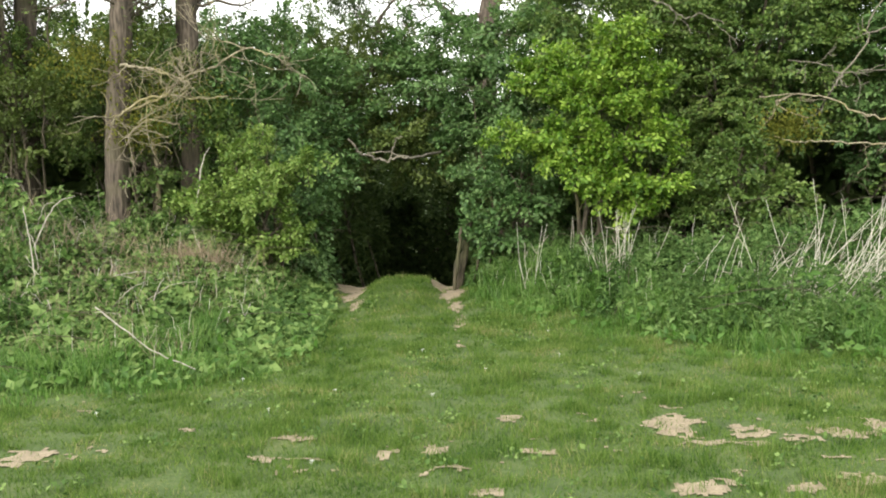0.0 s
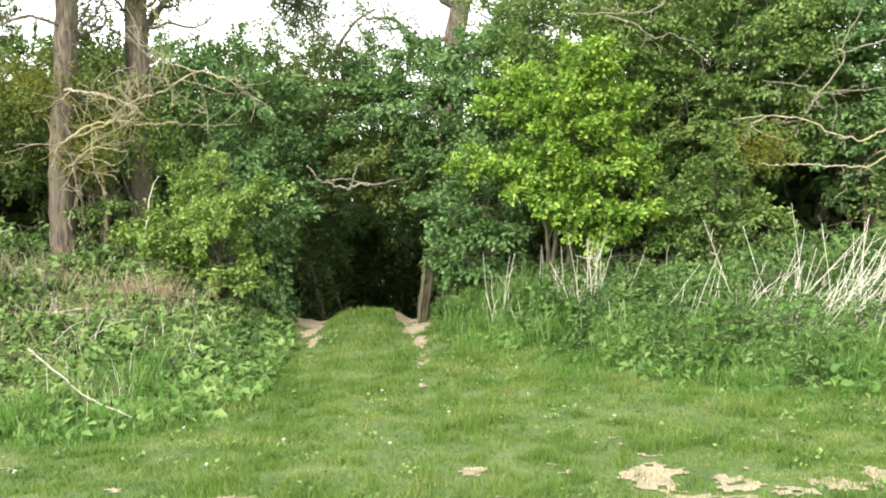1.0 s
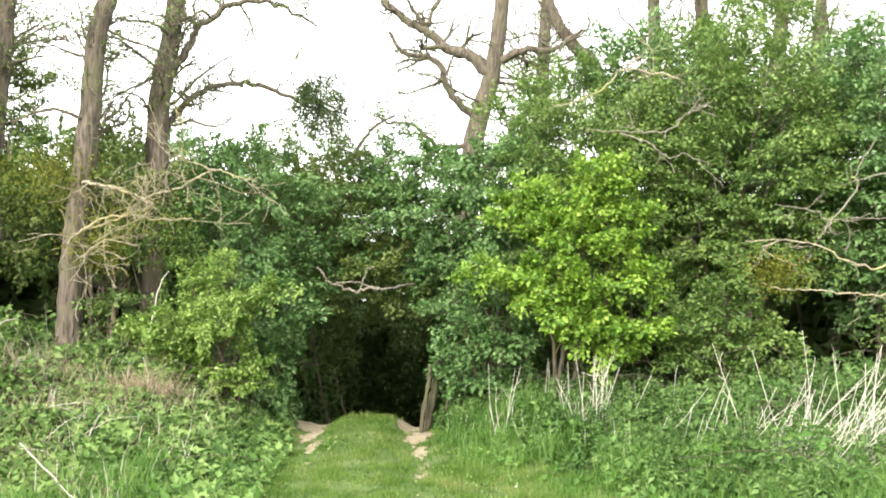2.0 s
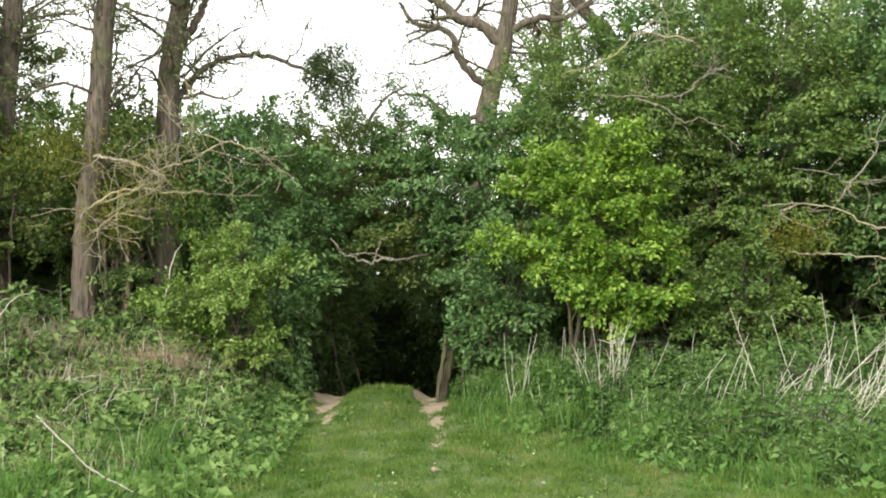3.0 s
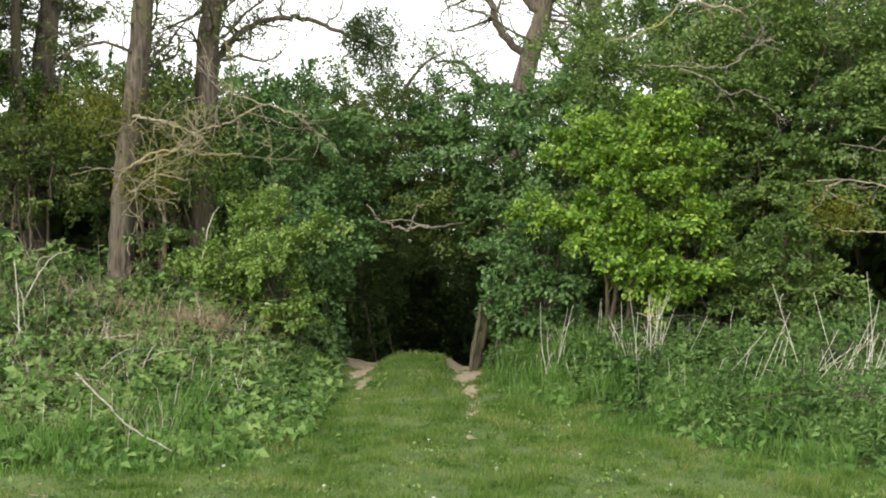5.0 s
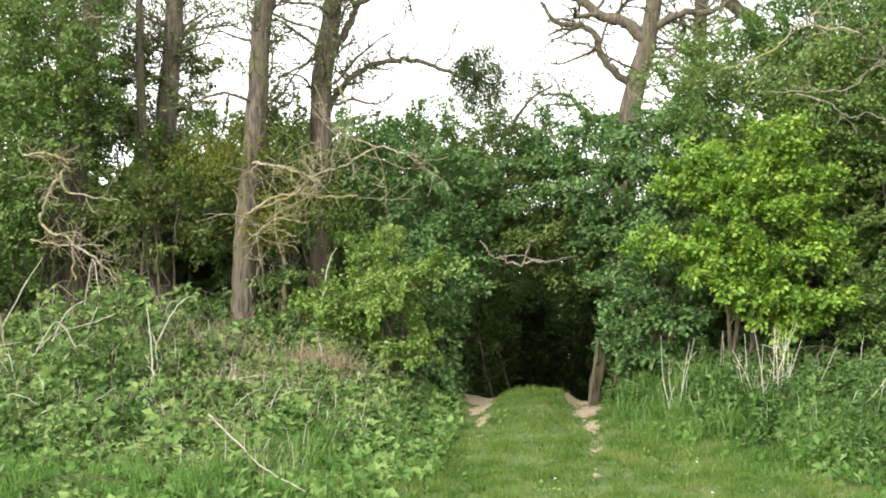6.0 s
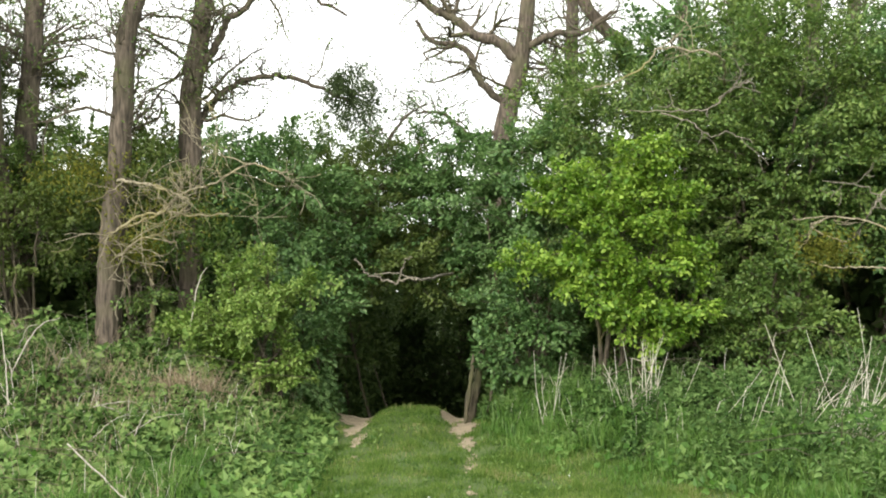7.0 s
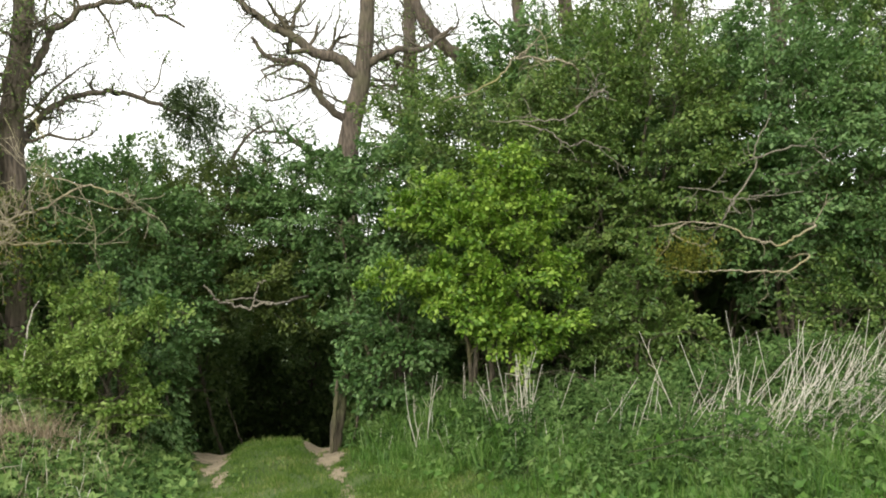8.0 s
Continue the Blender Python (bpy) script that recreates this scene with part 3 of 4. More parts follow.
# ---- shrubs and trees ----
def crown_points(c, r, count, per, length=0.5, hollow=0.5, flat=0.04, cut=None):
    """Leaf places on flat, outward-growing sprays about a lobed, uneven crown: places, the way out, the way up, and the sprays' own twigs."""
    u = unit(rng.normal(size=(count, 3)))
    shy = (u[:, 1] > 0.2) & (rng.uniform(0, 1, count) < 0.55)  # the growth is thinner on the wood's side
    u[shy, 1] *= -1
    lobes = 0.70 + 0.42 * lump(np.arctan2(u[:, 1], u[:, 0]) + c[0], u[:, 2] * 1.6 + c[1], 0.55, 71)
    k = rng.uniform(hollow, 1.0, count) ** 0.6 * lobes
    start = np.asarray(c) + u * np.asarray(r) * k[:, None]
    way = unit(u * np.array([1, 1, 0.45]) + rng.normal(size=(count, 3)) * 0.4 + np.array([0, 0, 0.12]))
    L = length * rng.uniform(0.55, 1.35, count)
    side = unit(np.cross(way, np.array([0, 0, 1.0])) + rng.normal(size=(count, 3)) * 0.25)
    top = unit(unit(np.cross(side, way)) + 0.75 * u)
    m = count * per
    a, b, h = rng.uniform(0, 1, m) ** 0.8, rng.normal(size=m), rng.normal(size=m)
    W, S, T, LL = (np.repeat(q, per, 0) for q in (way, side, top, L))
    p = np.repeat(start, per, 0) + W * (LL * a)[:, None] + S * (LL * 0.24 * b * (1.1 - 0.6 * a))[:, None] + T * (h * flat)[:, None]
    p[:, 2] -= 0.12 * LL * a * a
    twigs = [(np.array([start[i] - way[i] * 0.25 * L[i], start[i] + way[i] * L[i] * 0.4, start[i] + way[i] * L[i] - (0, 0, 0.1 * L[i])]), np.array([0.006, 0.0045, 0.003])) for i in range(count)]
    o, up = W + 0.6 * S * np.sign(b)[:, None], T + np.array([0, 0, 0.3])
    if cut is not None:
        ok = cut(p)
        p, o, up = p[ok], o[ok], up[ok]
        twigs = [t for t in twigs if cut(t[0]).all()]
    return p, o, up, start, twigs


def out_of_tunnel(p):
    """Keeps the hollow way free of leaves."""
    x, y, z = p.T
    w = 0.88 - 0.25 * soft(13, 17, y) + 0.2 * (lump(y, z, 0.4, 41) - 0.5)
    inside = (np.abs(x + 1.48) < w) & (z < 1.45 + 0.35 * (lump(x, y, 0.4, 42) - 0.5)) & (y > 11.2) & (y < 18.0)
    return ~inside & (z > land(x, y) + 0.02)


def shrub(name, label, c, r, count, per, size, mat, category="shrub", hollow=0.5, length=0.5, stems=5, group="hedge shrubs", bark=None, foot=None, slim=0.62):
    """A shrub with one crown (centre, half-widths, sprays), or with a list of such crowns."""
    fx, fy = foot or (c[0], c[1])
    base = np.array([fx, fy, float(land(fx, fy)) - 0.05])
    thing = new(name)
    thing.location = base
    tagged(thing, label, category, group)
    lobes = c if isinstance(c, list) else [(c, r, count)]
    got = [crown_points(a, b, n, per, min(length, 0.25 + 0.5 * max(b)), hollow, 0.04, out_of_tunnel) for a, b, n in lobes]
    p, o, up, cen = (np.concatenate([g[i] for g in got]) for i in range(4))
    twigs = [t for g in got for t in g[4]]
    for k in range(stems):
        tip = cen[int(rng.integers(len(cen)))]
        root = base + np.array([rng.normal() * 0.12, rng.normal() * 0.1, 0])
        mid = (root + tip) / 2 + rng.normal(size=3) * 0.12 * np.array([1, 1, 0.3]) + (0, 0, 0.15)
        ln = curve_through([root, mid, tip], 6, 0.012)
        rr = taper(len(ln), 0.02 + 0.01 * (r[2] if r else 1.5), 0.007)
        if not out_of_tunnel(ln[2:]).all():
            continue
        part("stem", tubes("stem", [(ln - base, rr)], bark or M_TWIG, 6), thing)
        twigs += [t for t in sprout(ln, rr, 2, 5, 0.5 * (r[0] if r else 0.9), 0.9, 0.2, 0.25, 0.4) if out_of_tunnel(t[0]).all()]
    part("brushwood", tubes("brushwood", [(a - base, b) for a, b in twigs], bark or M_TWIG, 3), thing, kind="stuff")
    part("crown", leaves("crown", p - base, size, mat, o, 0.5, slim, 0.1, up), thing, kind="stuff")
    return thing


def hedge(kind, c, r, count):
    """One shrub of the hedge: its kind, centre, half-widths and number of sprays."""
    mat, size, label = {
        "haw": (M_HAW, 0.06, "dense dark green hawthorn shrub of the wood's edge"),
        "elder": (M_ELDER, 0.07, "cool green leafy elder shrub at the wood's edge"),
        "olive": (M_DULL, 0.062, "dull olive green shrub with small leaves"),
        "deep": (M_DEEP, 0.1, "dark shaded shrub deep in the hollow way"),
    }[kind]
    shrub("hedge_shrub", label, c, r, count, 90, size, mat)


def build_left_shrubs():
    """The hedge beside the bramble bank."""
    hedge("elder", (-3.4, 13.9, 2.6), (1.25, 0.9, 1.35), 240)
    hedge("haw", (-5.8, 14.3, 3.0), (1.5, 1.0, 1.15), 210)
    hedge("haw", (-7.8, 14.1, 3.0), (1.3, 1.0, 1.3), 140)
    hedge("elder", (-9.8, 13.6, 3.3), (1.5, 1.2, 2.5), 220)
    hedge("haw", (-4.3, 12.75, 1.9), (0.6, 0.35, 0.7), 60)
    hedge("olive", (-6.6, 12.7, 2.5), (0.7, 0.5, 0.6), 50)
    hedge("olive", (-5.0, 13.0, 3.3), (0.8, 0.5, 0.5), 50)
    hedge("haw", (-9.0, 12.6, 2.3), (0.7, 0.5, 0.8), 70)
    hedge("haw", (-8.6, 13.9, 4.7), (1.1, 0.9, 1.5), 150)
    hedge("elder", (-10.2, 14.2, 5.6), (1.4, 1.0, 1.6), 150)
    hedge("olive", (-7.6, 14.6, 4.6), (0.9, 0.7, 0.8), 80)


def build_gap_shrubs():
    """Shrubs that close in on the hollow way."""
    hedge("elder", (0.35, 14.2, 2.7), (1.1, 1.0, 1.4), 230)
    hedge("elder", (0.1, 12.6, 1.25), (0.55, 0.45, 0.75), 75)
    hedge("elder", (-2.7, 12.9, 1.1), (0.5, 0.6, 0.8), 110)
    hedge("olive", (-1.75, 14.5, 2.1), (0.75, 0.5, 0.35), 60)


def build_right_shrubs():
    """The tall hedge behind the maple and the nettles."""
    hedge("haw", (1.7, 13.5, 3.2), (1.4, 1.0, 1.55), 320)
    hedge("haw", (3.4, 13.2, 3.5), (1.6, 1.1, 1.8), 420)
    hedge("elder", (2.7, 14.6, 3.6), (1.5, 0.6, 1.1), 120)
    hedge("elder", (4.9, 14.8, 3.8), (1.5, 0.6, 1.1), 110)
    hedge("elder", (5.3, 13.2, 3.4), (1.6, 1.1, 1.9), 400)
    hedge("haw", (7.4, 13.4, 3.3), (1.7, 1.1, 1.9), 330)
    hedge("haw", (9.6, 14.2, 3.6), (1.5, 1.1, 2.2), 150)
    hedge("haw", (5.7, 12.3, 1.3), (0.9, 0.5, 0.75), 80)
    hedge("haw", (1.6, 12.7, 1.75), (1.0, 0.5, 0.75), 80)


def build_far_shrubs():
    """Shrubs of the second row, deeper in the wood."""
    hedge("olive", (-2.1, 15.2, 3.0), (1.1, 0.8, 0.95), 170)
    hedge("haw", (-9.2, 15.4, 5.6), (1.6, 1.4, 2.2), 150)
    hedge("elder", (-0.8, 14.9, 2.95), (1.1, 0.9, 1.2), 190)
    hedge("haw", (4.2, 15.2, 5.0), (1.7, 1.1, 1.5), 240)
    hedge("elder", (7.0, 15.6, 4.9), (1.7, 1.1, 1.3), 150)
    hedge("haw", (-1.6, 17.0, 2.9), (1.7, 0.6, 0.9), 130)
    hedge("deep", (-1.5, 20.2, 0.6), (1.6, 0.8, 1.7), 220)
    hedge("deep", (-3.6, 18.0, 0.9), (1.2, 1.2, 1.4), 150)
    hedge("deep", (0.7, 18.0, 0.9), (1.2, 1.2, 1.4), 150)
    hedge("elder", (8.7, 16.2, 6.1), (0.9, 0.8, 0.9), 90)
    hedge("haw", (8.0, 15.5, 5.8), (1.1, 0.8, 0.8), 110)
    hedge("haw", (1.5, 15.0, 4.3), (1.4, 0.9, 0.95), 180)
    hedge("elder", (2.7, 15.2, 4.9), (1.2, 0.9, 1.0), 150)
    hedge("haw", (3.9, 15.8, 3.8), (1.0, 0.6, 0.9), 100)
    hedge("elder", (-4.9, 16.2, 3.6), (1.2, 0.8, 0.9), 130)
    hedge("haw", (-3.0, 16.4, 3.7), (1.1, 0.8, 0.8), 120)
    hedge("haw", (-7.0, 16.2, 3.6), (1.2, 0.8, 1.0), 130)


def build_shrubs():
    build_left_shrubs()
    build_gap_shrubs()
    build_right_shrubs()
    build_far_shrubs()
    # the light shrub beside the gap: two upright leaders, an arm over the way, a low skirt
    shrub("young_shrub", "light green young shrub beside the gap in the hedge", [
        ((-3.33, 11.7, 1.9), (0.07, 0.1, 0.3), 14), ((-3.02, 11.7, 1.95), (0.08, 0.1, 0.3), 15), ((-2.42, 11.5, 1.82), (0.22, 0.1, 0.06), 10),
        ((-2.75, 11.5, 1.6), (0.24, 0.2, 0.09), 15), ((-3.05, 11.4, 1.36), (0.36, 0.3, 0.15), 30), ((-3.55, 11.5, 1.42), (0.25, 0.25, 0.14), 16), ((-3.76, 11.4, 1.25), (0.24, 0.2, 0.07), 12),
        ((-2.8, 11.6, 0.95), (0.32, 0.3, 0.25), 34), ((-3.34, 11.6, 0.98), (0.28, 0.28, 0.2), 20)], None, 0, 84, 0.05, M_LIME, length=0.24, group="", foot=(-3.15, 11.7))
    # the bright maple, in tiers with gaps between them
    shrub("field_maple", "bright yellow-green young field maple in fresh leaf", [
        ((1.42, 11.6, 3.22), (0.22, 0.3, 0.2), 22), ((1.05, 11.6, 3.02), (0.28, 0.3, 0.2), 26), ((0.5, 11.5, 2.8), (0.28, 0.3, 0.2), 28), ((0.95, 11.4, 2.52), (0.36, 0.4, 0.22), 40),
        ((1.5, 11.5, 2.6), (0.3, 0.3, 0.28), 34), ((1.75, 11.6, 2.86), (0.1, 0.2, 0.14), 8), ((0.08, 11.45, 2.1), (0.24, 0.15, 0.05), 11), ((0.55, 11.3, 2.05), (0.28, 0.32, 0.18), 30),
        ((0.8, 11.2, 1.72), (0.26, 0.3, 0.13), 22), ((1.18, 11.2, 1.95), (0.22, 0.25, 0.2), 22), ((1.25, 11.25, 1.5), (0.28, 0.3, 0.14), 24), ((1.74, 11.4, 2.02), (0.2, 0.2, 0.12), 15),
        ((1.76, 11.4, 1.5), (0.24, 0.22, 0.1), 19), ((1.42, 11.3, 1.2), (0.13, 0.15, 0.06), 8)], None, 0, 84, 0.055, M_MAPLE, "tree", 0.3, 0.27, 7, "", None, (1.1, 11.9), 0.74)
    # the pale shrub that stands before the hedge beside the maple
    shrub("young_shrub", "mid-green young shrub with a pointed top beside the maple", [
        ((2.85, 11.85, 1.98), (0.2, 0.2, 0.32), 16), ((2.8, 11.85, 1.5), (0.48, 0.35, 0.36), 50), ((3.3, 11.85, 1.2), (0.42, 0.35, 0.3), 36), ((2.45, 11.85, 1.1), (0.35, 0.3, 0.3), 24)],
          None, 0, 80, 0.056, M_HAW, length=0.28, group="", foot=(2.8, 12.0))
    # leaves that clothe the old trunks above the brambles
    shrub("hedge_shrub", "green leafy climber round the old trunks", [
        ((-8.5, 12.5, 4.6), (0.6, 0.4, 0.65), 50), ((-7.65, 12.55, 4.35), (0.45, 0.3, 0.6), 44), ((-7.95, 12.5, 3.65), (0.5, 0.3, 0.45), 40), ((-8.35, 12.3, 2.95), (0.5, 0.3, 0.5), 40),
        ((-7.9, 12.5, 5.5), (0.75, 0.4, 0.6), 54), ((-8.6, 12.1, 2.0), (0.55, 0.3, 0.4), 40)], None, 0, 80, 0.06, M_HAW, length=0.45, foot=(-8.3, 12.7))


def build_deep_wood():
    """Leaves deep in the wood, which shut out the light behind the hedge."""
    n = 62000
    x, y = rng.uniform(-13, 13, n), rng.uniform(14.5, 25, n)
    z = rng.uniform(0, 1, n) * (1.7 + 1.8 * y / 18.0) * (0.6 + 0.45 * lump(x, y, 1.1, 53))
    z = np.where(y > 18.5, z * 1.3 - 1.0, z)
    p = np.stack([x, y, z + land(x, y)], 1)
    ok = (np.abs(x + 1.45) > np.where(y < 22, 3.0, -1)) & ((lump(x, z, 0.8, 51) + lump(y, z, 0.7, 52) > 0.5) | (y > 19))
    ob = new("deep_wood_leaves", leaves("deep_wood", p[ok], 0.33, M_DEEP, None, 0.3, 0.8))
    tagged(ob, "dark shaded leaves deep inside the wood", "undergrowth", kind="stuff")
    # finer growth where the hollow way lets the eye in
    n = 52000
    x, y = rng.uniform(-4.6, 1.7, n), rng.uniform(14.6, 22, n)
    z = rng.uniform(-1.0, 2.7, n) + 0.4 * lump(x, y, 0.9, 54)
    ok = (lump(x, z, 0.45, 55) + lump(y, z, 0.5, 56) > 0.68) & ((np.abs(x + 1.45) > 0.85) | (y > 19) | ((z > 2.3) & (y > 16)))
    ob = new("hollow_way_leaves", leaves("hollow_way", np.stack([x, y, z], 1)[ok], 0.11, M_DEEP, None, 0.3, 0.6))
    tagged(ob, "dim leaves at the end of the hollow way", "undergrowth", kind="stuff")


def trunk(name, label, pts, r0, r1, twigs=(0, 0, 1.0), limbs=(), bark=None, base=None, group="bare trees", leaf=None):
    """A tree: a tapered trunk through the points, its limbs, and fine twigs."""
    pts = np.asarray(pts, float)
    foot = np.array([pts[0][0], pts[0][1], float(land(pts[0][0], pts[0][1])) - 0.1])
    thing = new(name)
    thing.location = foot
    tagged(thing, label, "tree", group)
    ln = curve_through(np.concatenate([[foot], pts[1:]]) if pts[0][2] <= foot[2] + 0.3 else np.concatenate([[foot], pts]), 6, 0.006)
    rr = taper(len(ln), r0, r1)
    rr[0] *= 1.35
    rr[1] *= 1.12
    b = bark or M_BARK
    part("trunk", tubes("trunk", [(ln - foot, rr)], b, 16), thing)
    fine = []
    for _ in range(twigs[1]):
        g = sprout(ln, rr * 0.35, twigs[0], 1, twigs[2] * 1.25, 0.9, 0.22, 0.3, 0.45, 5)
        part("branch", tubes("branch", [(p - foot, np.maximum(r, 0.0055)) for p, r in g], M_TWIG, 4), thing)
        fine += g
    for lp, a, c, cnt, tl in limbs:
        l2 = curve_through(lp, 6, 0.015)
        r2 = taper(len(l2), a, c)
        limb = part("limb", tubes("limb", [(l2 - foot, r2)], b, 8), thing)
        for _ in range(cnt):
            g = sprout(l2, r2, 3, 1, tl, 0.9, 0.1, 0.3, 0.2, max(2, cnt // 2))
            part("twig", tubes("twig", [(p - foot, np.maximum(r, 0.0055)) for p, r in g], M_TWIG, 4), limb)
            fine += g
    if fine and leaf:
        tips = np.concatenate([p[4:] for p, r in fine])
        tips = np.repeat(tips, leaf[1] + 1, 0) + rng.normal(size=(len(tips) * (leaf[1] + 1), 3)) * 0.07
        part("crown", leaves("crown", tips - foot, leaf[2], leaf[0], None, 0.4, 0.6), thing, kind="stuff")
    return thing


def build_trees():
    bare_label = "tall grey-brown trunk with bare spring twigs"
    trunk("bare_tree", bare_label, [(-5.15, 12.3, 0.5), (-5.14, 12.3, 1.2), (-5.12, 12.3, 2.16), (-5.04, 12.3, 3.16), (-4.97, 12.3, 4.1), (-4.92, 12.3, 5.05), (-4.75, 12.3, 5.8), (-4.6, 12.4, 7.5)], 0.16, 0.09, (3, 18, 1.0), bark=M_BARK, leaf=(M_HAW, 1, 0.05))
    trunk("bare_tree", "forked grey-brown tree with an arching limb", [(-4.4, 13.2, 0.3), (-4.39, 13.2, 1.6), (-4.38, 13.2, 2.8), (-4.42, 13.2, 3.8), (-4.36, 13.2, 4.8), (-4.26, 13.2, 5.3), (-4.2, 13.2, 6.4), (-4.15, 13.3, 8.0)], 0.17, 0.1, (3, 16, 1.0),
          [([(-4.36, 13.25, 3.95), (-4.2, 13.4, 4.3), (-3.97, 13.55, 4.61), (-3.55, 13.6, 4.74), (-3.13, 13.6, 4.72), (-2.71, 13.7, 4.56), (-2.36, 13.8, 4.4)], 0.05, 0.02, 11, 0.6),
           ([(-4.32, 13.2, 4.7), (-4.05, 13.2, 5.1), (-3.9, 13.2, 5.4), (-3.6, 13.2, 5.65), (-3.2, 13.2, 5.8), (-2.8, 13.3, 5.75), (-2.3, 13.4, 5.5)], 0.06, 0.015, 11, 0.7)], leaf=(M_HAW, 1, 0.04))
    trunk("bare_tree", bare_label, [(-7.2, 14, 0.3), (-7.15, 14, 2.5), (-7.1, 14, 4.15), (-7.02, 14, 5.1), (-6.98, 14, 6.1), (-6.9, 14, 7.6)], 0.17, 0.11, (3, 20, 1.1), leaf=(M_HAW, 1, 0.05))
    trunk("bare_tree", "dark leaning trunk half hidden by brambles", [(-8.05, 13, 0.3), (-8.0, 13, 2.0), (-7.98, 13, 3.5), (-7.9, 13.2, 5.5), (-7.85, 13.3, 8)], 0.17, 0.12, (2, 6, 1.0), bark=M_MOSSY)
    trunk("bare_tree", "slim leaning trunk grown with lichen", [(-7.5, 13.4, 0.3), (-7.33, 13.4, 1.95), (-7.07, 13.4, 3.0), (-7.2, 13.4, 4.1), (-7.3, 13.5, 5.4), (-7.35, 13.5, 6.6)], 0.09, 0.04, (3, 9, 0.9), bark=M_MOSSY)
    trunk("bare_tree", "large bare tree with crooked spreading limbs", [(-0.5, 20, 0.3), (-0.4, 20, 3.5), (-0.27, 20, 5.04), (-0.05, 20, 5.93), (0.09, 20, 6.5), (0.28, 20, 8.0), (0.4, 20, 10)], 0.24, 0.11, (3, 9, 1.5),
          [([(0.05, 20, 6.4), (-0.34, 20, 6.79), (-0.77, 20, 6.91), (-1.2, 20, 7.27), (-1.73, 20, 7.57), (-2.25, 20, 8.03), (-2.7, 20, 8.7)], 0.13, 0.05, 9, 1.5),
           ([(-0.2, 20, 5.5), (-0.71, 19.9, 5.96), (-1.06, 19.8, 6.64), (-1.66, 19.7, 6.78), (-2.0, 19.7, 7.2)], 0.09, 0.03, 8, 1.2),
           ([(-0.3, 20, 4.95), (-0.9, 19.8, 4.9), (-1.5, 19.6, 5.3), (-2.0, 19.5, 5.3)], 0.06, 0.02, 7, 1.1),
           ([(0.1, 20, 6.6), (0.7, 19.9, 6.9), (1.3, 19.9, 6.9), (1.9, 19.8, 7.3)], 0.09, 0.03, 8, 1.3)], leaf=(M_HAW, 1, 0.05))
    trunk("bare_tree", "bare tree with a leaning forked trunk", [(2.6, 20.4, 0.3), (2.5, 20.4, 4.5), (2.22, 20.4, 6.6), (1.79, 20.4, 7.1), (1.28, 20.4, 7.9), (1.0, 20.4, 9.3)], 0.16, 0.09, (3, 9, 1.4), leaf=(M_HAW, 1, 0.05))
    trunk("bare_tree", "slender young tree with fine twigs and few leaves", [(-3.7, 15.6, 0.2), (-3.65, 15.6, 1.5), (-2.49, 15.6, 2.95), (-1.92, 15.60, 3.74), (-2.01, 15.60, 4.12), (-1.76, 15.60, 4.50), (-1.42, 15.60, 4.70)], 0.05, 0.012, (3, 6, 0.6),
          [([(-1.92, 15.60, 3.74), (-1.53, 15.60, 4.06), (-1.10, 15.60, 4.28), (-0.76, 15.60, 4.45)], 0.016, 0.007, 7, 0.5), ([(-1.95, 15.60, 3.99), (-2.24, 15.60, 4.13), (-2.43, 15.60, 4.40)], 0.014, 0.006, 6, 0.45)], leaf=(M_ELDER, 1, 0.05))
    trunk("sapling", "thin bent sapling stem inside the hollow way", [(-1.95, 14.6, 0.0), (-2.0, 14.6, 0.2), (-2.06, 14.6, 0.42), (-2.14, 14.6, 0.7)], 0.016, 0.007, group="", bark=M_MOSSY)
    trunk("sapling", "slim broken young trunk beside the tree", [(-4.72, 12.6, 0.4), (-4.7, 12.6, 1.1), (-4.7, 12.6, 1.75), (-4.8, 12.7, 2.4)], 0.045, 0.02, (2, 4, 0.5), group="", bark=M_LICHEN)
    for x, y, h, lean in ((3.75, 22, 10, -0.1), (8.4, 20, 9, 0.5), (9.3, 20.4, 9, 0.1), (5.9, 21, 9, 0.4), (11.5, 19, 8.5, 0.2), (1.1, 23, 10, 0.3), (4.9, 21.5, 9.5, -0.4), (7.1, 22, 9.5, 0.3)):
        trunk("bare_tree", "distant bare grey tree behind the hedge", [(x, y, 0.2), (x + lean * 0.2, y, 4), (x + lean * 0.5, y, 7), (x + lean, y, h)], 0.24, 0.1, (3, 15, 1.7), leaf=(M_HAW, 2, 0.06))


def dead_branch(label, lines, mat=None, twig=(2, 5, 0.35), moss=(), sub=4):
    """A dead limb that forks into crooked twigs, caught in the hedge."""
    mat = mat or M_LICHEN
    thing = new("dead_branch")
    o = np.asarray(lines[0][0][0], float)
    thing.location = o
    tagged(thing, label, "branch", "dead branches")
    for pts, a, b in lines:
        ln = curve_through(pts, 6, 0.01)
        rr = taper(len(ln), a, b)
        limb = part("limb", tubes("limb", [(ln - o, rr)], mat, 6), thing)
        for _ in range(twig[1]):
            g = sprout(ln, rr, twig[0], 1, twig[2], 0.85, 0.0, 0.27, 0.1, sub)
            part("twig", tubes("twig", [(p - o, np.maximum(r * 0.85, 0.0036)) for p, r in g], mat, 4), limb)
    if moss:
        p = np.concatenate([np.asarray(c) + rng.normal(size=(n, 3)) * np.asarray(r) for c, r, n in moss])
        part("lichen_tuft", leaves("lichen_tuft", p - o, 0.05, M_OLIVE, None, 0.3, 0.4, 0.8), thing, "olive yellow hanging lichen and moss", "stuff")
    return thing


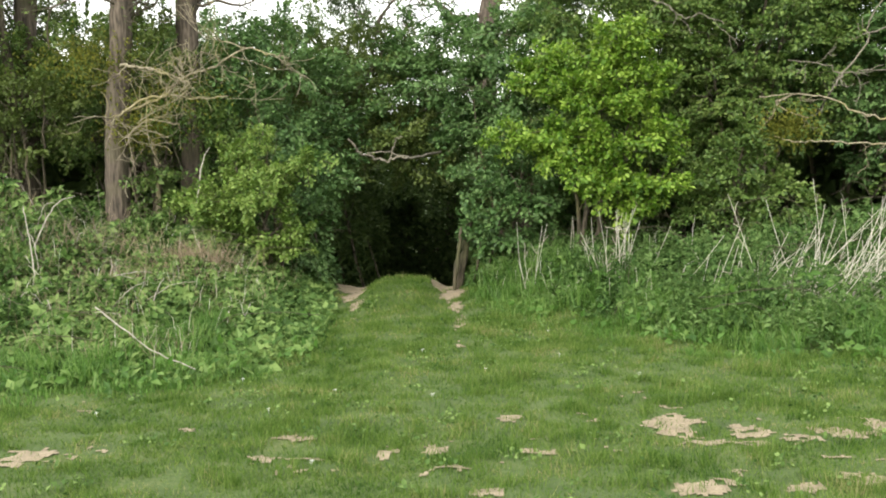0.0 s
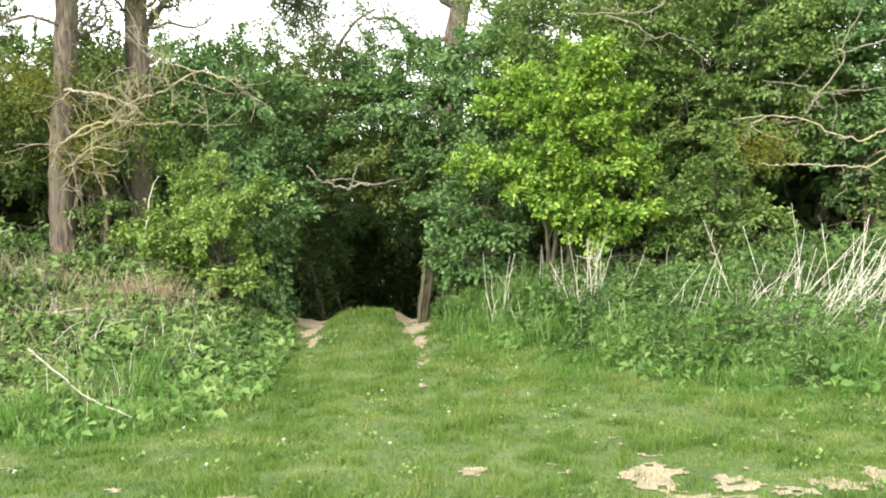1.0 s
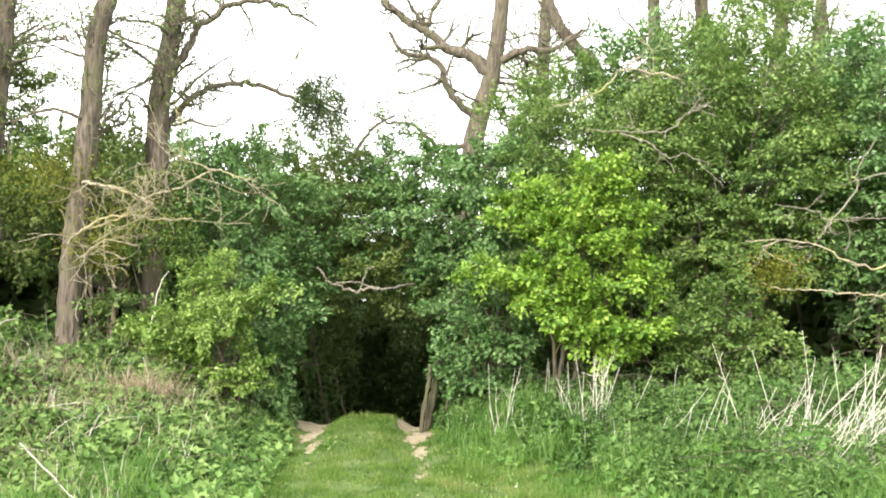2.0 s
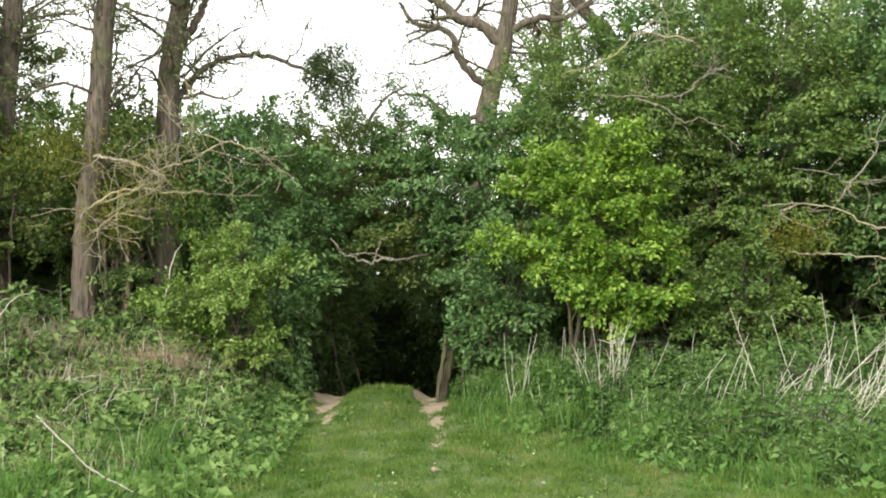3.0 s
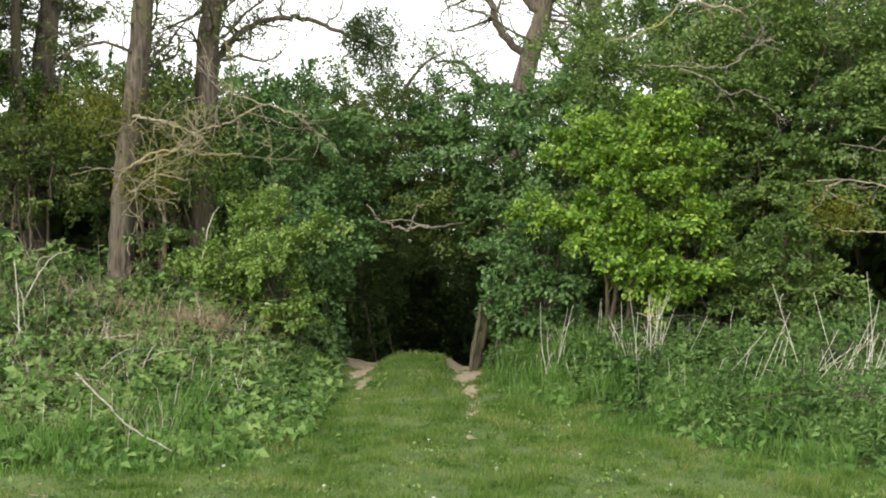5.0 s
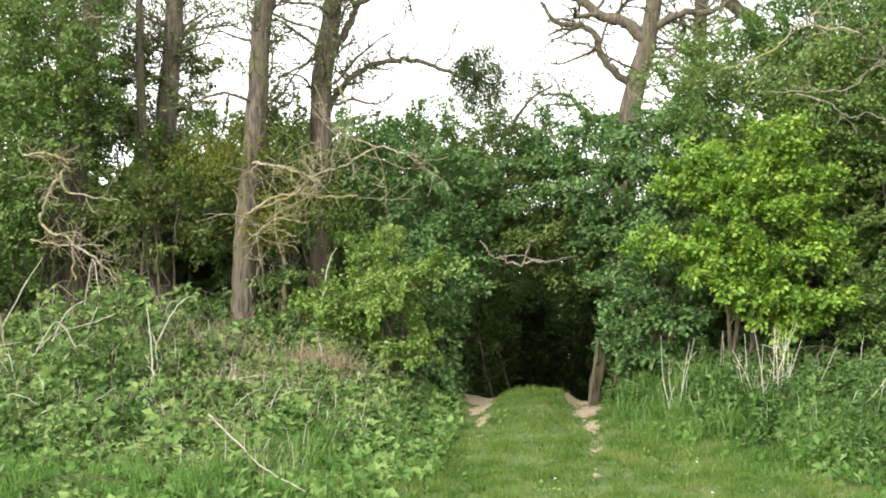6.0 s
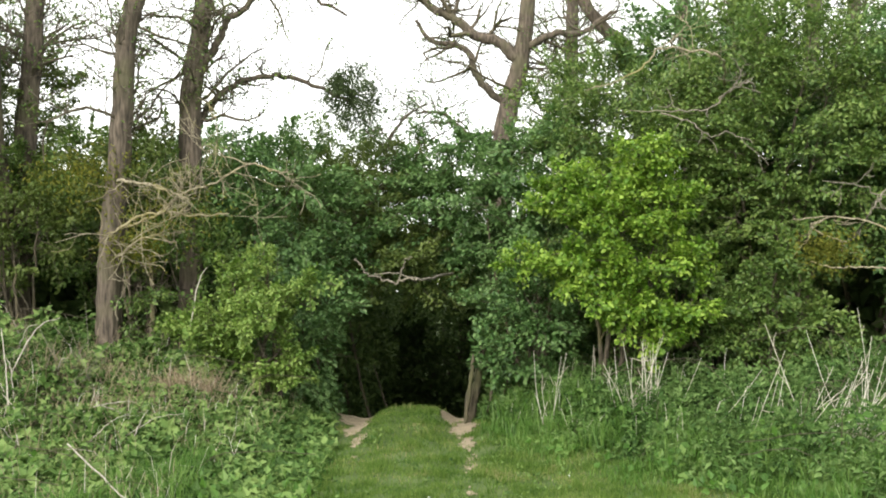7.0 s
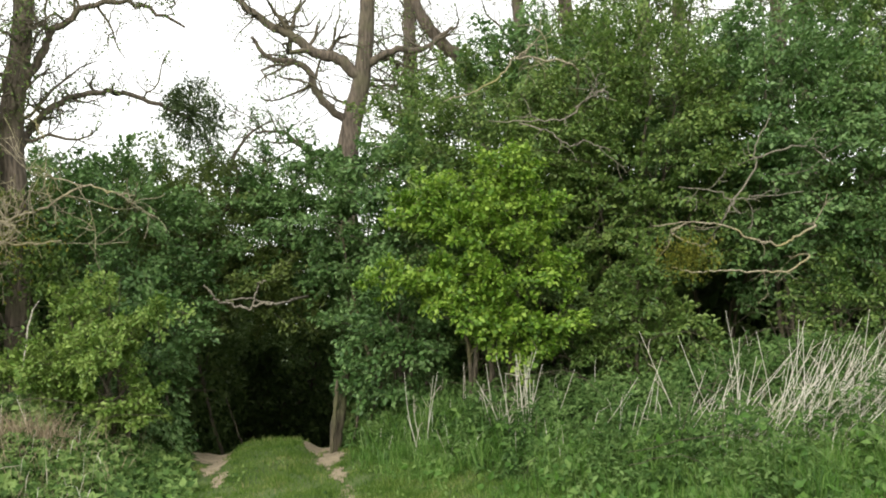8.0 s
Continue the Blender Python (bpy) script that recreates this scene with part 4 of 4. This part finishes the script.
def build_dead_branches():
    dead_branch("tangle of pale lichened dead branches against a trunk", [
        ([(-5.08, 12.2, 2.4), (-4.95, 11.8, 2.42), (-4.58, 11.8, 2.67), (-4.22, 11.8, 2.72), (-3.87, 11.8, 2.67), (-3.47, 11.8, 2.69)], 0.02, 0.007),
        ([(-4.95, 12.1, 2.55), (-4.32, 11.8, 2.69), (-4.02, 11.8, 2.94), (-3.63, 11.8, 3.06), (-3.23, 11.8, 3.28), (-2.98, 11.8, 3.2), (-2.68, 11.8, 3.15)], 0.019, 0.006),
        ([(-5.0, 12.2, 3.15), (-4.78, 11.8, 3.11), (-4.48, 11.8, 3.06), (-4.13, 11.8, 2.94), (-3.9, 11.8, 2.8)], 0.02, 0.009),
        ([(-3.23, 11.8, 3.28), (-3.53, 11.75, 3.38), (-3.68, 11.7, 3.43)], 0.009, 0.004),
        ([(-5.05, 12.2, 2.3), (-4.8, 11.8, 2.2), (-4.5, 11.7, 2.4), (-4.1, 11.7, 2.35)], 0.014, 0.005)], M_LICHEN, (2, 10, 0.75), [((-4.7, 11.95, 2.3), (0.22, 0.12, 0.12), 900), ((-5.2, 12.1, 3.15), (0.3, 0.12, 0.2), 700), ((-5.6, 12.2, 3.3), (0.3, 0.12, 0.15), 500), ((-4.2, 11.9, 2.75), (0.4, 0.12, 0.2), 500)])
    dead_branch("twisted pale dead branches hanging over the brambles", [
        ([(-8.0, 12.9, 3.1), (-7.59, 11.9, 2.96), (-7.7, 11.8, 2.64), (-7.75, 11.8, 2.41), (-7.57, 11.8, 2.25), (-7.31, 11.8, 2.17), (-7.28, 11.8, 1.9), (-7.24, 11.8, 1.64)], 0.026, 0.01),
        ([(-7.31, 11.8, 2.11), (-6.93, 11.8, 1.9), (-6.65, 11.8, 1.63)], 0.02, 0.009),
        ([(-7.95, 12.8, 3.2), (-7.47, 11.8, 3.04), (-7.38, 11.8, 2.8), (-7.06, 11.8, 2.72), (-6.63, 11.8, 2.66)], 0.018, 0.006),
        ([(-8.0, 12.8, 3.3), (-8.0, 11.8, 3.26), (-7.65, 11.8, 3.28), (-7.36, 11.8, 3.17)], 0.018, 0.007),
        ([(-7.89, 11.8, 2.17), (-7.57, 11.8, 2.11), (-7.28, 11.8, 2.09), (-6.85, 11.8, 2.09)], 0.013, 0.006)], M_LICHEN, (2, 8, 0.5))
    dead_branch("short pale dead branch high on an old trunk", [
        ([(-7.85, 13.2, 4.5), (-7.75, 12.2, 4.66), (-7.52, 12.2, 4.92), (-7.4, 12.2, 5.16), (-7.1, 12.2, 5.18)], 0.02, 0.007)], M_LICHEN, (2, 4, 0.35))
    dead_branch("yellow-lichened dead branch reaching out of the hedge", [
        ([(5.2, 12.8, 2.5), (4.9, 11.5, 2.41), (4.62, 11.4, 2.27), (4.44, 11.4, 2.19), (4.05, 11.4, 2.3), (3.8, 11.4, 2.44), (3.45, 11.4, 2.5), (2.99, 11.4, 2.48)], 0.016, 0.006),
        ([(3.45, 11.4, 2.5), (3.18, 11.4, 2.41), (3.39, 11.4, 2.27), (3.56, 11.4, 2.22)], 0.01, 0.005),
        ([(5.0, 12.6, 2.1), (4.76, 11.4, 2.05), (4.48, 11.4, 1.89), (4.13, 11.4, 1.91), (3.78, 11.4, 1.93), (3.43, 11.4, 1.94), (3.17, 11.4, 2.01)], 0.013, 0.006)], M_LICHEN, (2, 3, 0.4), [((3.39, 11.5, 2.13), (0.17, 0.1, 0.12), 900)], 2)
    dead_branch("grey forked dead branch rising out of the hedge", [
        ([(4.0, 12.6, 2.3), (3.88, 11.6, 2.52), (4.03, 11.6, 2.75), (4.31, 11.6, 3.11), (4.3, 11.6, 3.29), (4.54, 11.6, 3.72)], 0.014, 0.005),
        ([(4.03, 11.6, 2.75), (4.31, 11.6, 2.78), (4.85, 11.6, 2.8)], 0.008, 0.004),
        ([(4.03, 11.6, 2.75), (3.73, 11.6, 2.88), (3.38, 11.6, 2.92)], 0.008, 0.004),
        ([(4.2, 12.2, 3.2), (4.53, 11.7, 3.27), (4.9, 11.7, 3.35), (5.12, 11.7, 3.27), (5.29, 11.7, 3.11)], 0.011, 0.005)], M_GREYWOOD, (2, 3, 0.4), (), 2)
    dead_branch("bare brown dead twigs above the maple", [
        ([(2.9, 12.9, 3.95), (2.7, 11.8, 4.08), (2.42, 11.7, 4.0), (2.19, 11.7, 3.79), (1.84, 11.7, 3.76), (1.27, 11.7, 3.79)], 0.014, 0.005),
        ([(1.62, 11.7, 3.75), (1.96, 11.7, 3.63), (2.17, 11.7, 3.47), (2.39, 11.7, 3.5), (2.65, 11.7, 3.38)], 0.01, 0.004),
        ([(2.28, 11.7, 3.9), (2.42, 11.65, 4.0), (2.52, 11.6, 4.09)], 0.009, 0.004)], M_GREYWOOD, (2, 3, 0.4), (), 2)
    dead_branch("long pale bare bough along the top of the hedge", [
        ([(2.6, 12.9, 4.3), (2.34, 11.8, 4.39), (1.99, 11.8, 4.5), (1.64, 11.8, 4.52), (1.45, 11.8, 4.31), (1.13, 11.8, 4.16), (0.78, 11.8, 4.05)], 0.014, 0.006),
        ([(1.64, 11.8, 4.52), (1.85, 11.8, 4.67), (1.98, 11.8, 4.82)], 0.009, 0.004)], M_LICHEN, (2, 4, 0.45), (), 2)
    dead_branch("grey broken branch hanging across the gap", [
        ([(-0.95, 14.1, 2.0), (-1.27, 13.2, 1.9), (-1.46, 13, 1.91), (-1.61, 13, 1.86), (-1.79, 13, 1.91), (-1.99, 13, 1.97), (-2.06, 13, 2.08), (-2.14, 13, 2.18)], 0.019, 0.009),
        ([(-1.6, 13, 1.87), (-1.53, 13, 2.03), (-1.49, 13, 2.16), (-1.4, 13, 2.18)], 0.012, 0.006),
        ([(-1.36, 13.1, 1.92), (-1.6, 12.97, 1.97), (-1.9, 13, 1.98)], 0.012, 0.006)], M_GREYWOOD, (1, 0, 0.2))


def build_mistletoe():
    c = np.array([-2.3, 13.8, 4.5])
    thing = new("mistletoe_clump")
    thing.location = c
    tagged(thing, "dark round mistletoe clump hanging in the bare limb", "mistletoe")
    lines = []
    for _ in range(90):
        w = unit(rng.normal(size=3))
        ln = curve_through([(0, 0, 0), w * 0.25 + rng.normal(size=3) * 0.04, w * rng.uniform(0.34, 0.53) - (0, 0, 0.06)], 4)
        lines.append((ln, taper(len(ln), 0.007, 0.003)))
    part("stem_mass", tubes("stem_mass", lines, M_MISTLE, 4), thing, kind="stuff")
    ends = np.concatenate([l[0][4:] for l in lines])
    p = np.repeat(ends, 7, 0) + rng.normal(size=(len(ends) * 7, 3)) * 0.04
    part("foliage", leaves("mistletoe", p, 0.06, M_MISTLE, unit(p), 0.2, 0.35, 0.4), thing, kind="stuff")


# ---- small things ----
def dead_stalks(x, y, n, h, spread, lean, label, group="dead stalks", mat=None):
    """A clump of bleached dead stems that stands in the herbs."""
    z = float(land(x, y))
    thing = new("dead_stalks")
    thing.location = (x, y, z)
    tagged(thing, label, "dead stalks", group)
    for _ in range(n):
        a = np.array([rng.normal() * spread * 0.5, rng.normal() * spread * 0.4, 0])
        a[2] = float(land(x + a[0], y + a[1])) - z - 0.02 + (0.12 if lean[0] > 0.8 else 0)
        L = h * rng.uniform(0.45, 1.2)
        w = np.array([lean[0] * rng.uniform(0.35, 1.6) + rng.normal() * 0.25, lean[1] + rng.normal() * 0.2, 1.0])
        tip = a + unit(w) * L
        ln = curve_through([a, (a + tip) / 2 + rng.normal(size=3) * np.array([0.03, 0.03, 0.01]), tip], 5)
        rr = taper(len(ln), 0.0034, 0.0018)
        lines = [(ln, rr)] + (sprout(ln, rr, 1, 3, 0.16, 0.6, 0.3, 0.2, 0.5) if rng.uniform() < 0.4 else [])
        part("stalk", tubes("stalk", lines, mat or M_STRAW, 4), thing)


def build_stalks():
    dead_stalks(1.2, 10.7, 26, 0.95, 0.26, (0.08, 0), "clump of tall bleached dead stems before the maple")
    dead_stalks(0.27, 11.0, 6, 0.8, 0.12, (0.0, 0), "few thin bleached dead stems in the nettles")
    dead_stalks(0.75, 11.5, 4, 0.7, 0.2, (0.4, 0), "few leaning dead stems in the nettles")
    for x, y, n, h, k in ((1.9, 9.7, 3, 0.85, 0.9), (2.25, 9.6, 7, 1.0, 0.75), (2.6, 9.5, 10, 1.05, 0.7), (3.05, 9.5, 40, 1.15, 0.9), (3.45, 9.5, 60, 1.2, 1.0), (3.85, 9.6, 66, 1.25, 1.05), (4.35, 9.6, 54, 1.3, 1.1), (4.95, 9.7, 44, 1.3, 1.1)):
        dead_stalks(x, y, n, h, 0.55, (k, 0.1), "sheaf of leaning bleached dead grass stems", "leaning dead grass")
    dead_stalks(-5.15, 10.7, 46, 1.05, 0.7, (-0.5, 0.1), "heap of grey dead stems on top of the brambles", mat=M_GREYWOOD)
    dead_stalks(-5.7, 10.5, 40, 1.0, 0.7, (0.6, 0), "heap of grey dead stems on top of the brambles", mat=M_GREYWOOD)
    dead_stalks(-3.9, 10.7, 36, 0.6, 0.7, (0.5, -0.2), "brown broken dead stems among the brambles", mat=M_TWIG)
    n = 2800
    x, y = rng.uniform(-9.5, -2.6, n), rng.uniform(7.4, 12.2, n)
    ok = (y > left_edge(x) + 0.5) & in_view(x, y) & (lump(x, y, 0.8, 95) > 0.4)
    x, y = x[ok], y[ok]
    base = np.stack([x, y, land(x, y) + bank_height(x, y) * rng.uniform(0.6, 1.05, len(x))], 1)
    tagged(new("dry_grass_straw", blades("dry_grass_straw", base, np.full(len(x), 0.24), 0.004, M_HAY, 1.6)), "pale dry straw strewn over the brambles", "dry grass", kind="stuff")
    n = 900
    x, y = rng.uniform(-9, 6.5, n), rng.uniform(7.2, 12.0, n)
    ok = in_view(x, y) & (((x < -2.6) & (y > left_edge(x) + 0.3)) | ((x > -0.2) & (y > right_edge(x) + 0.2))) & (lump(x, y, 0.9, 96) > 0.35)
    x, y = x[ok], y[ok]
    base = np.stack([x, y, land(x, y) + bank_height(x, y) * 0.7], 1)
    tagged(new("dry_grass_stems", blades("dry_grass_stems", base, np.full(len(x), 0.34), 0.0042, M_STRAW, 0.95, (0.15, 0))), "thin pale dry grass stems above the herbs", "dry grass", kind="stuff")
    # dry tangles in the brambles
    for x, y, s, n in ((-3.55, 10.8, 0.24, 900), (-4.1, 10.5, 0.3, 350), (-4.8, 10.9, 0.4, 300), (-6.2, 11.0, 0.6, 900), (-7.4, 9.6, 0.7, 700), (-5.0, 10.2, 0.6, 500)):
        a, b = rng.normal(size=n) * s, rng.normal(size=n) * s * 0.7
        base = np.stack([x + a, y + b, land(x + a, y + b) + bank_height(x + a, y + b) * rng.uniform(0.3, 0.95, n)], 1)
        ob = new("dry_grass_tangle", blades("dry_grass_tangle", base, rng.uniform(0.12, 0.34, n), 0.005, M_HAY, 1.5))
        tagged(ob, "tangle of brown dry grass caught in the brambles", "dry grass", kind="stuff")


def stick(pts, r, label):
    ln = curve_through(pts, 6, 0.004)
    thing_me = tubes("fallen_stick", [(ln, taper(len(ln), r, r * 0.5))], M_PALEWOOD, 6)
    tagged(new("fallen_stick", thing_me), label, "stick", "fallen sticks")


def on_bank(x, y, k=0.9):
    return (x, y, float(land(x, y) + bank_height(x, y)) * 1.0 * k + 0.02)


def build_sticks():
    stick([(-3.90, 8.50, 0.44), (-3.41, 8.00, 0.28), (-2.99, 7.50, 0.18), (-2.51, 7.10, 0.10)], 0.0075, "long grey fallen stick across the brambles")
    for x, y, dx, dy, k in ((-5.55, 8.3, 0.4, 0.2, 0.9), (-6.5, 10.0, 0.2, -0.45, 1.25), (-6.45, 10.7, 0.42, -0.4, 1.2), (-5.9, 10.4, -0.3, -0.5, 1.2), (-5.3, 10.2, 0.28, 0.5, 1.2), (-6.9, 9.9, 0.2, -0.6, 1.2),
                            (-5.0, 9.6, -0.3, 0.4, 1.1), (-6.1, 9.4, 0.35, 0.1, 1.1), (-3.75, 11.2, 0.05, 0.5, 1.6), (-5.7, 9.3, -0.25, -0.3, 1.1), (-7.3, 10.4, 0.3, 0.3, 1.2)):
        stick([on_bank(x, y, k * 0.8), on_bank(x + dx * 0.5, y + dy * 0.5, k * 1.1), on_bank(x + dx, y + dy, k * 1.2)], 0.0085, "pale grey dead stick caught in the brambles")
    for _ in range(46):
        x, y = rng.uniform(-7.4, -3.6), rng.uniform(8.2, 11.2)
        a, b = rng.normal() * 0.26, rng.normal() * 0.2
        stick([on_bank(x, y, 0.8), on_bank(x + a * 0.7, y + b * 0.7, 1.02), on_bank(x + a * 1.4, y + b * 1.4, 1.1)], rng.uniform(0.004, 0.007), "thin pale dead stick standing out of the brambles")


def build_posts():
    for name, pts, r, label in (("gate_post", [(-0.7, 12.2, 0.05), (-0.67, 12.2, 0.4), (-0.62, 12.2, 0.72), (-0.59, 12.2, 0.98)], 0.024, "weathered broken wooden gate post"),
                                ("gate_post", [(-0.66, 12.35, 0.05), (-0.58, 12.35, 0.5), (-0.53, 12.35, 0.8), (-0.47, 12.35, 1.1)], 0.05, "leaning mossy rotten wooden gate post"),
                                ("broken_branch", [(-0.35, 12.25, 0.1), (-0.2, 12.25, 0.6), (-0.1, 12.25, 0.9)], 0.013, "thin grey broken branch by the posts"),
                                ("broken_branch", [(-0.5, 12.3, 0.1), (-0.38, 12.3, 0.5), (-0.32, 12.3, 1.0)], 0.016, "thin brown dead stem by the posts")):
        ln = curve_through(pts, 4, 0.006)
        rr = np.full(len(ln), r) * (1 + 0.22 * rng.normal(size=len(ln)))
        rr[-1] *= 0.35
        ob = new(name, tubes(name, [(ln, rr)], M_MOSSY, 9))
        tagged(ob, label, "post" if name == "gate_post" else "branch", "gate posts" if name == "gate_post" else "")


def build_daisies():
    for x, y in ((-1.09, 4.62), (-2.82, 5.9), (-0.56, 6.4), (-0.79, 8.3), (0.43, 7.98), (0.38, 9.1), (-1.62, 5.85), (-0.2, 7.4), (1.0, 7.1), (-2.1, 7.0), (1.4, 6.3), (-1.3, 6.6)):
        n = 9
        a = np.arange(n) * 2 * np.pi / n
        z = float(land(x, y)) + 0.028
        v = [(x, y, z)]
        for k in a:
            for s, w in ((0.35, -0.16), (1.0, -0.14), (1.0, 0.14), (0.35, 0.16)):
                v.append((x + 0.014 * s * math.cos(k + w), y + 0.014 * s * math.sin(k + w), z + 0.006 * s * (1 + math.sin(k))))
        f = [(1 + 4 * i, 2 + 4 * i, 3 + 4 * i, 4 + 4 * i) for i in range(n)]
        stem_v = [(x + dx, y + dy, zz) for zz in (z - 0.06, z) for dx, dy in ((-0.0005, -0.0005), (0.0005, -0.0005), (0, 0.0005))]
        b = len(v)
        f += [(b, b + 1, b + 4, b + 3), (b + 1, b + 2, b + 5, b + 4), (b + 2, b, b + 3, b + 5)]
        tagged(new("daisy", mesh_from("daisy", v + stem_v, f, M_WHITE)), "small white daisy in the short grass", "flower", "daisies")


def motions():
    """Nothing in the place moves by more than a breath of wind: only the camera is carried."""


build_ground()
build_shrubs()
build_deep_wood()
build_trees()
build_dead_branches()
build_mistletoe()
build_banks()
build_tall_grass()
build_nettle_plants()
build_dock_leaves()
build_lawn()
build_meadow()
build_lawn_herbs()
build_posts()
build_stalks()
build_sticks()
build_daisies()
motions()
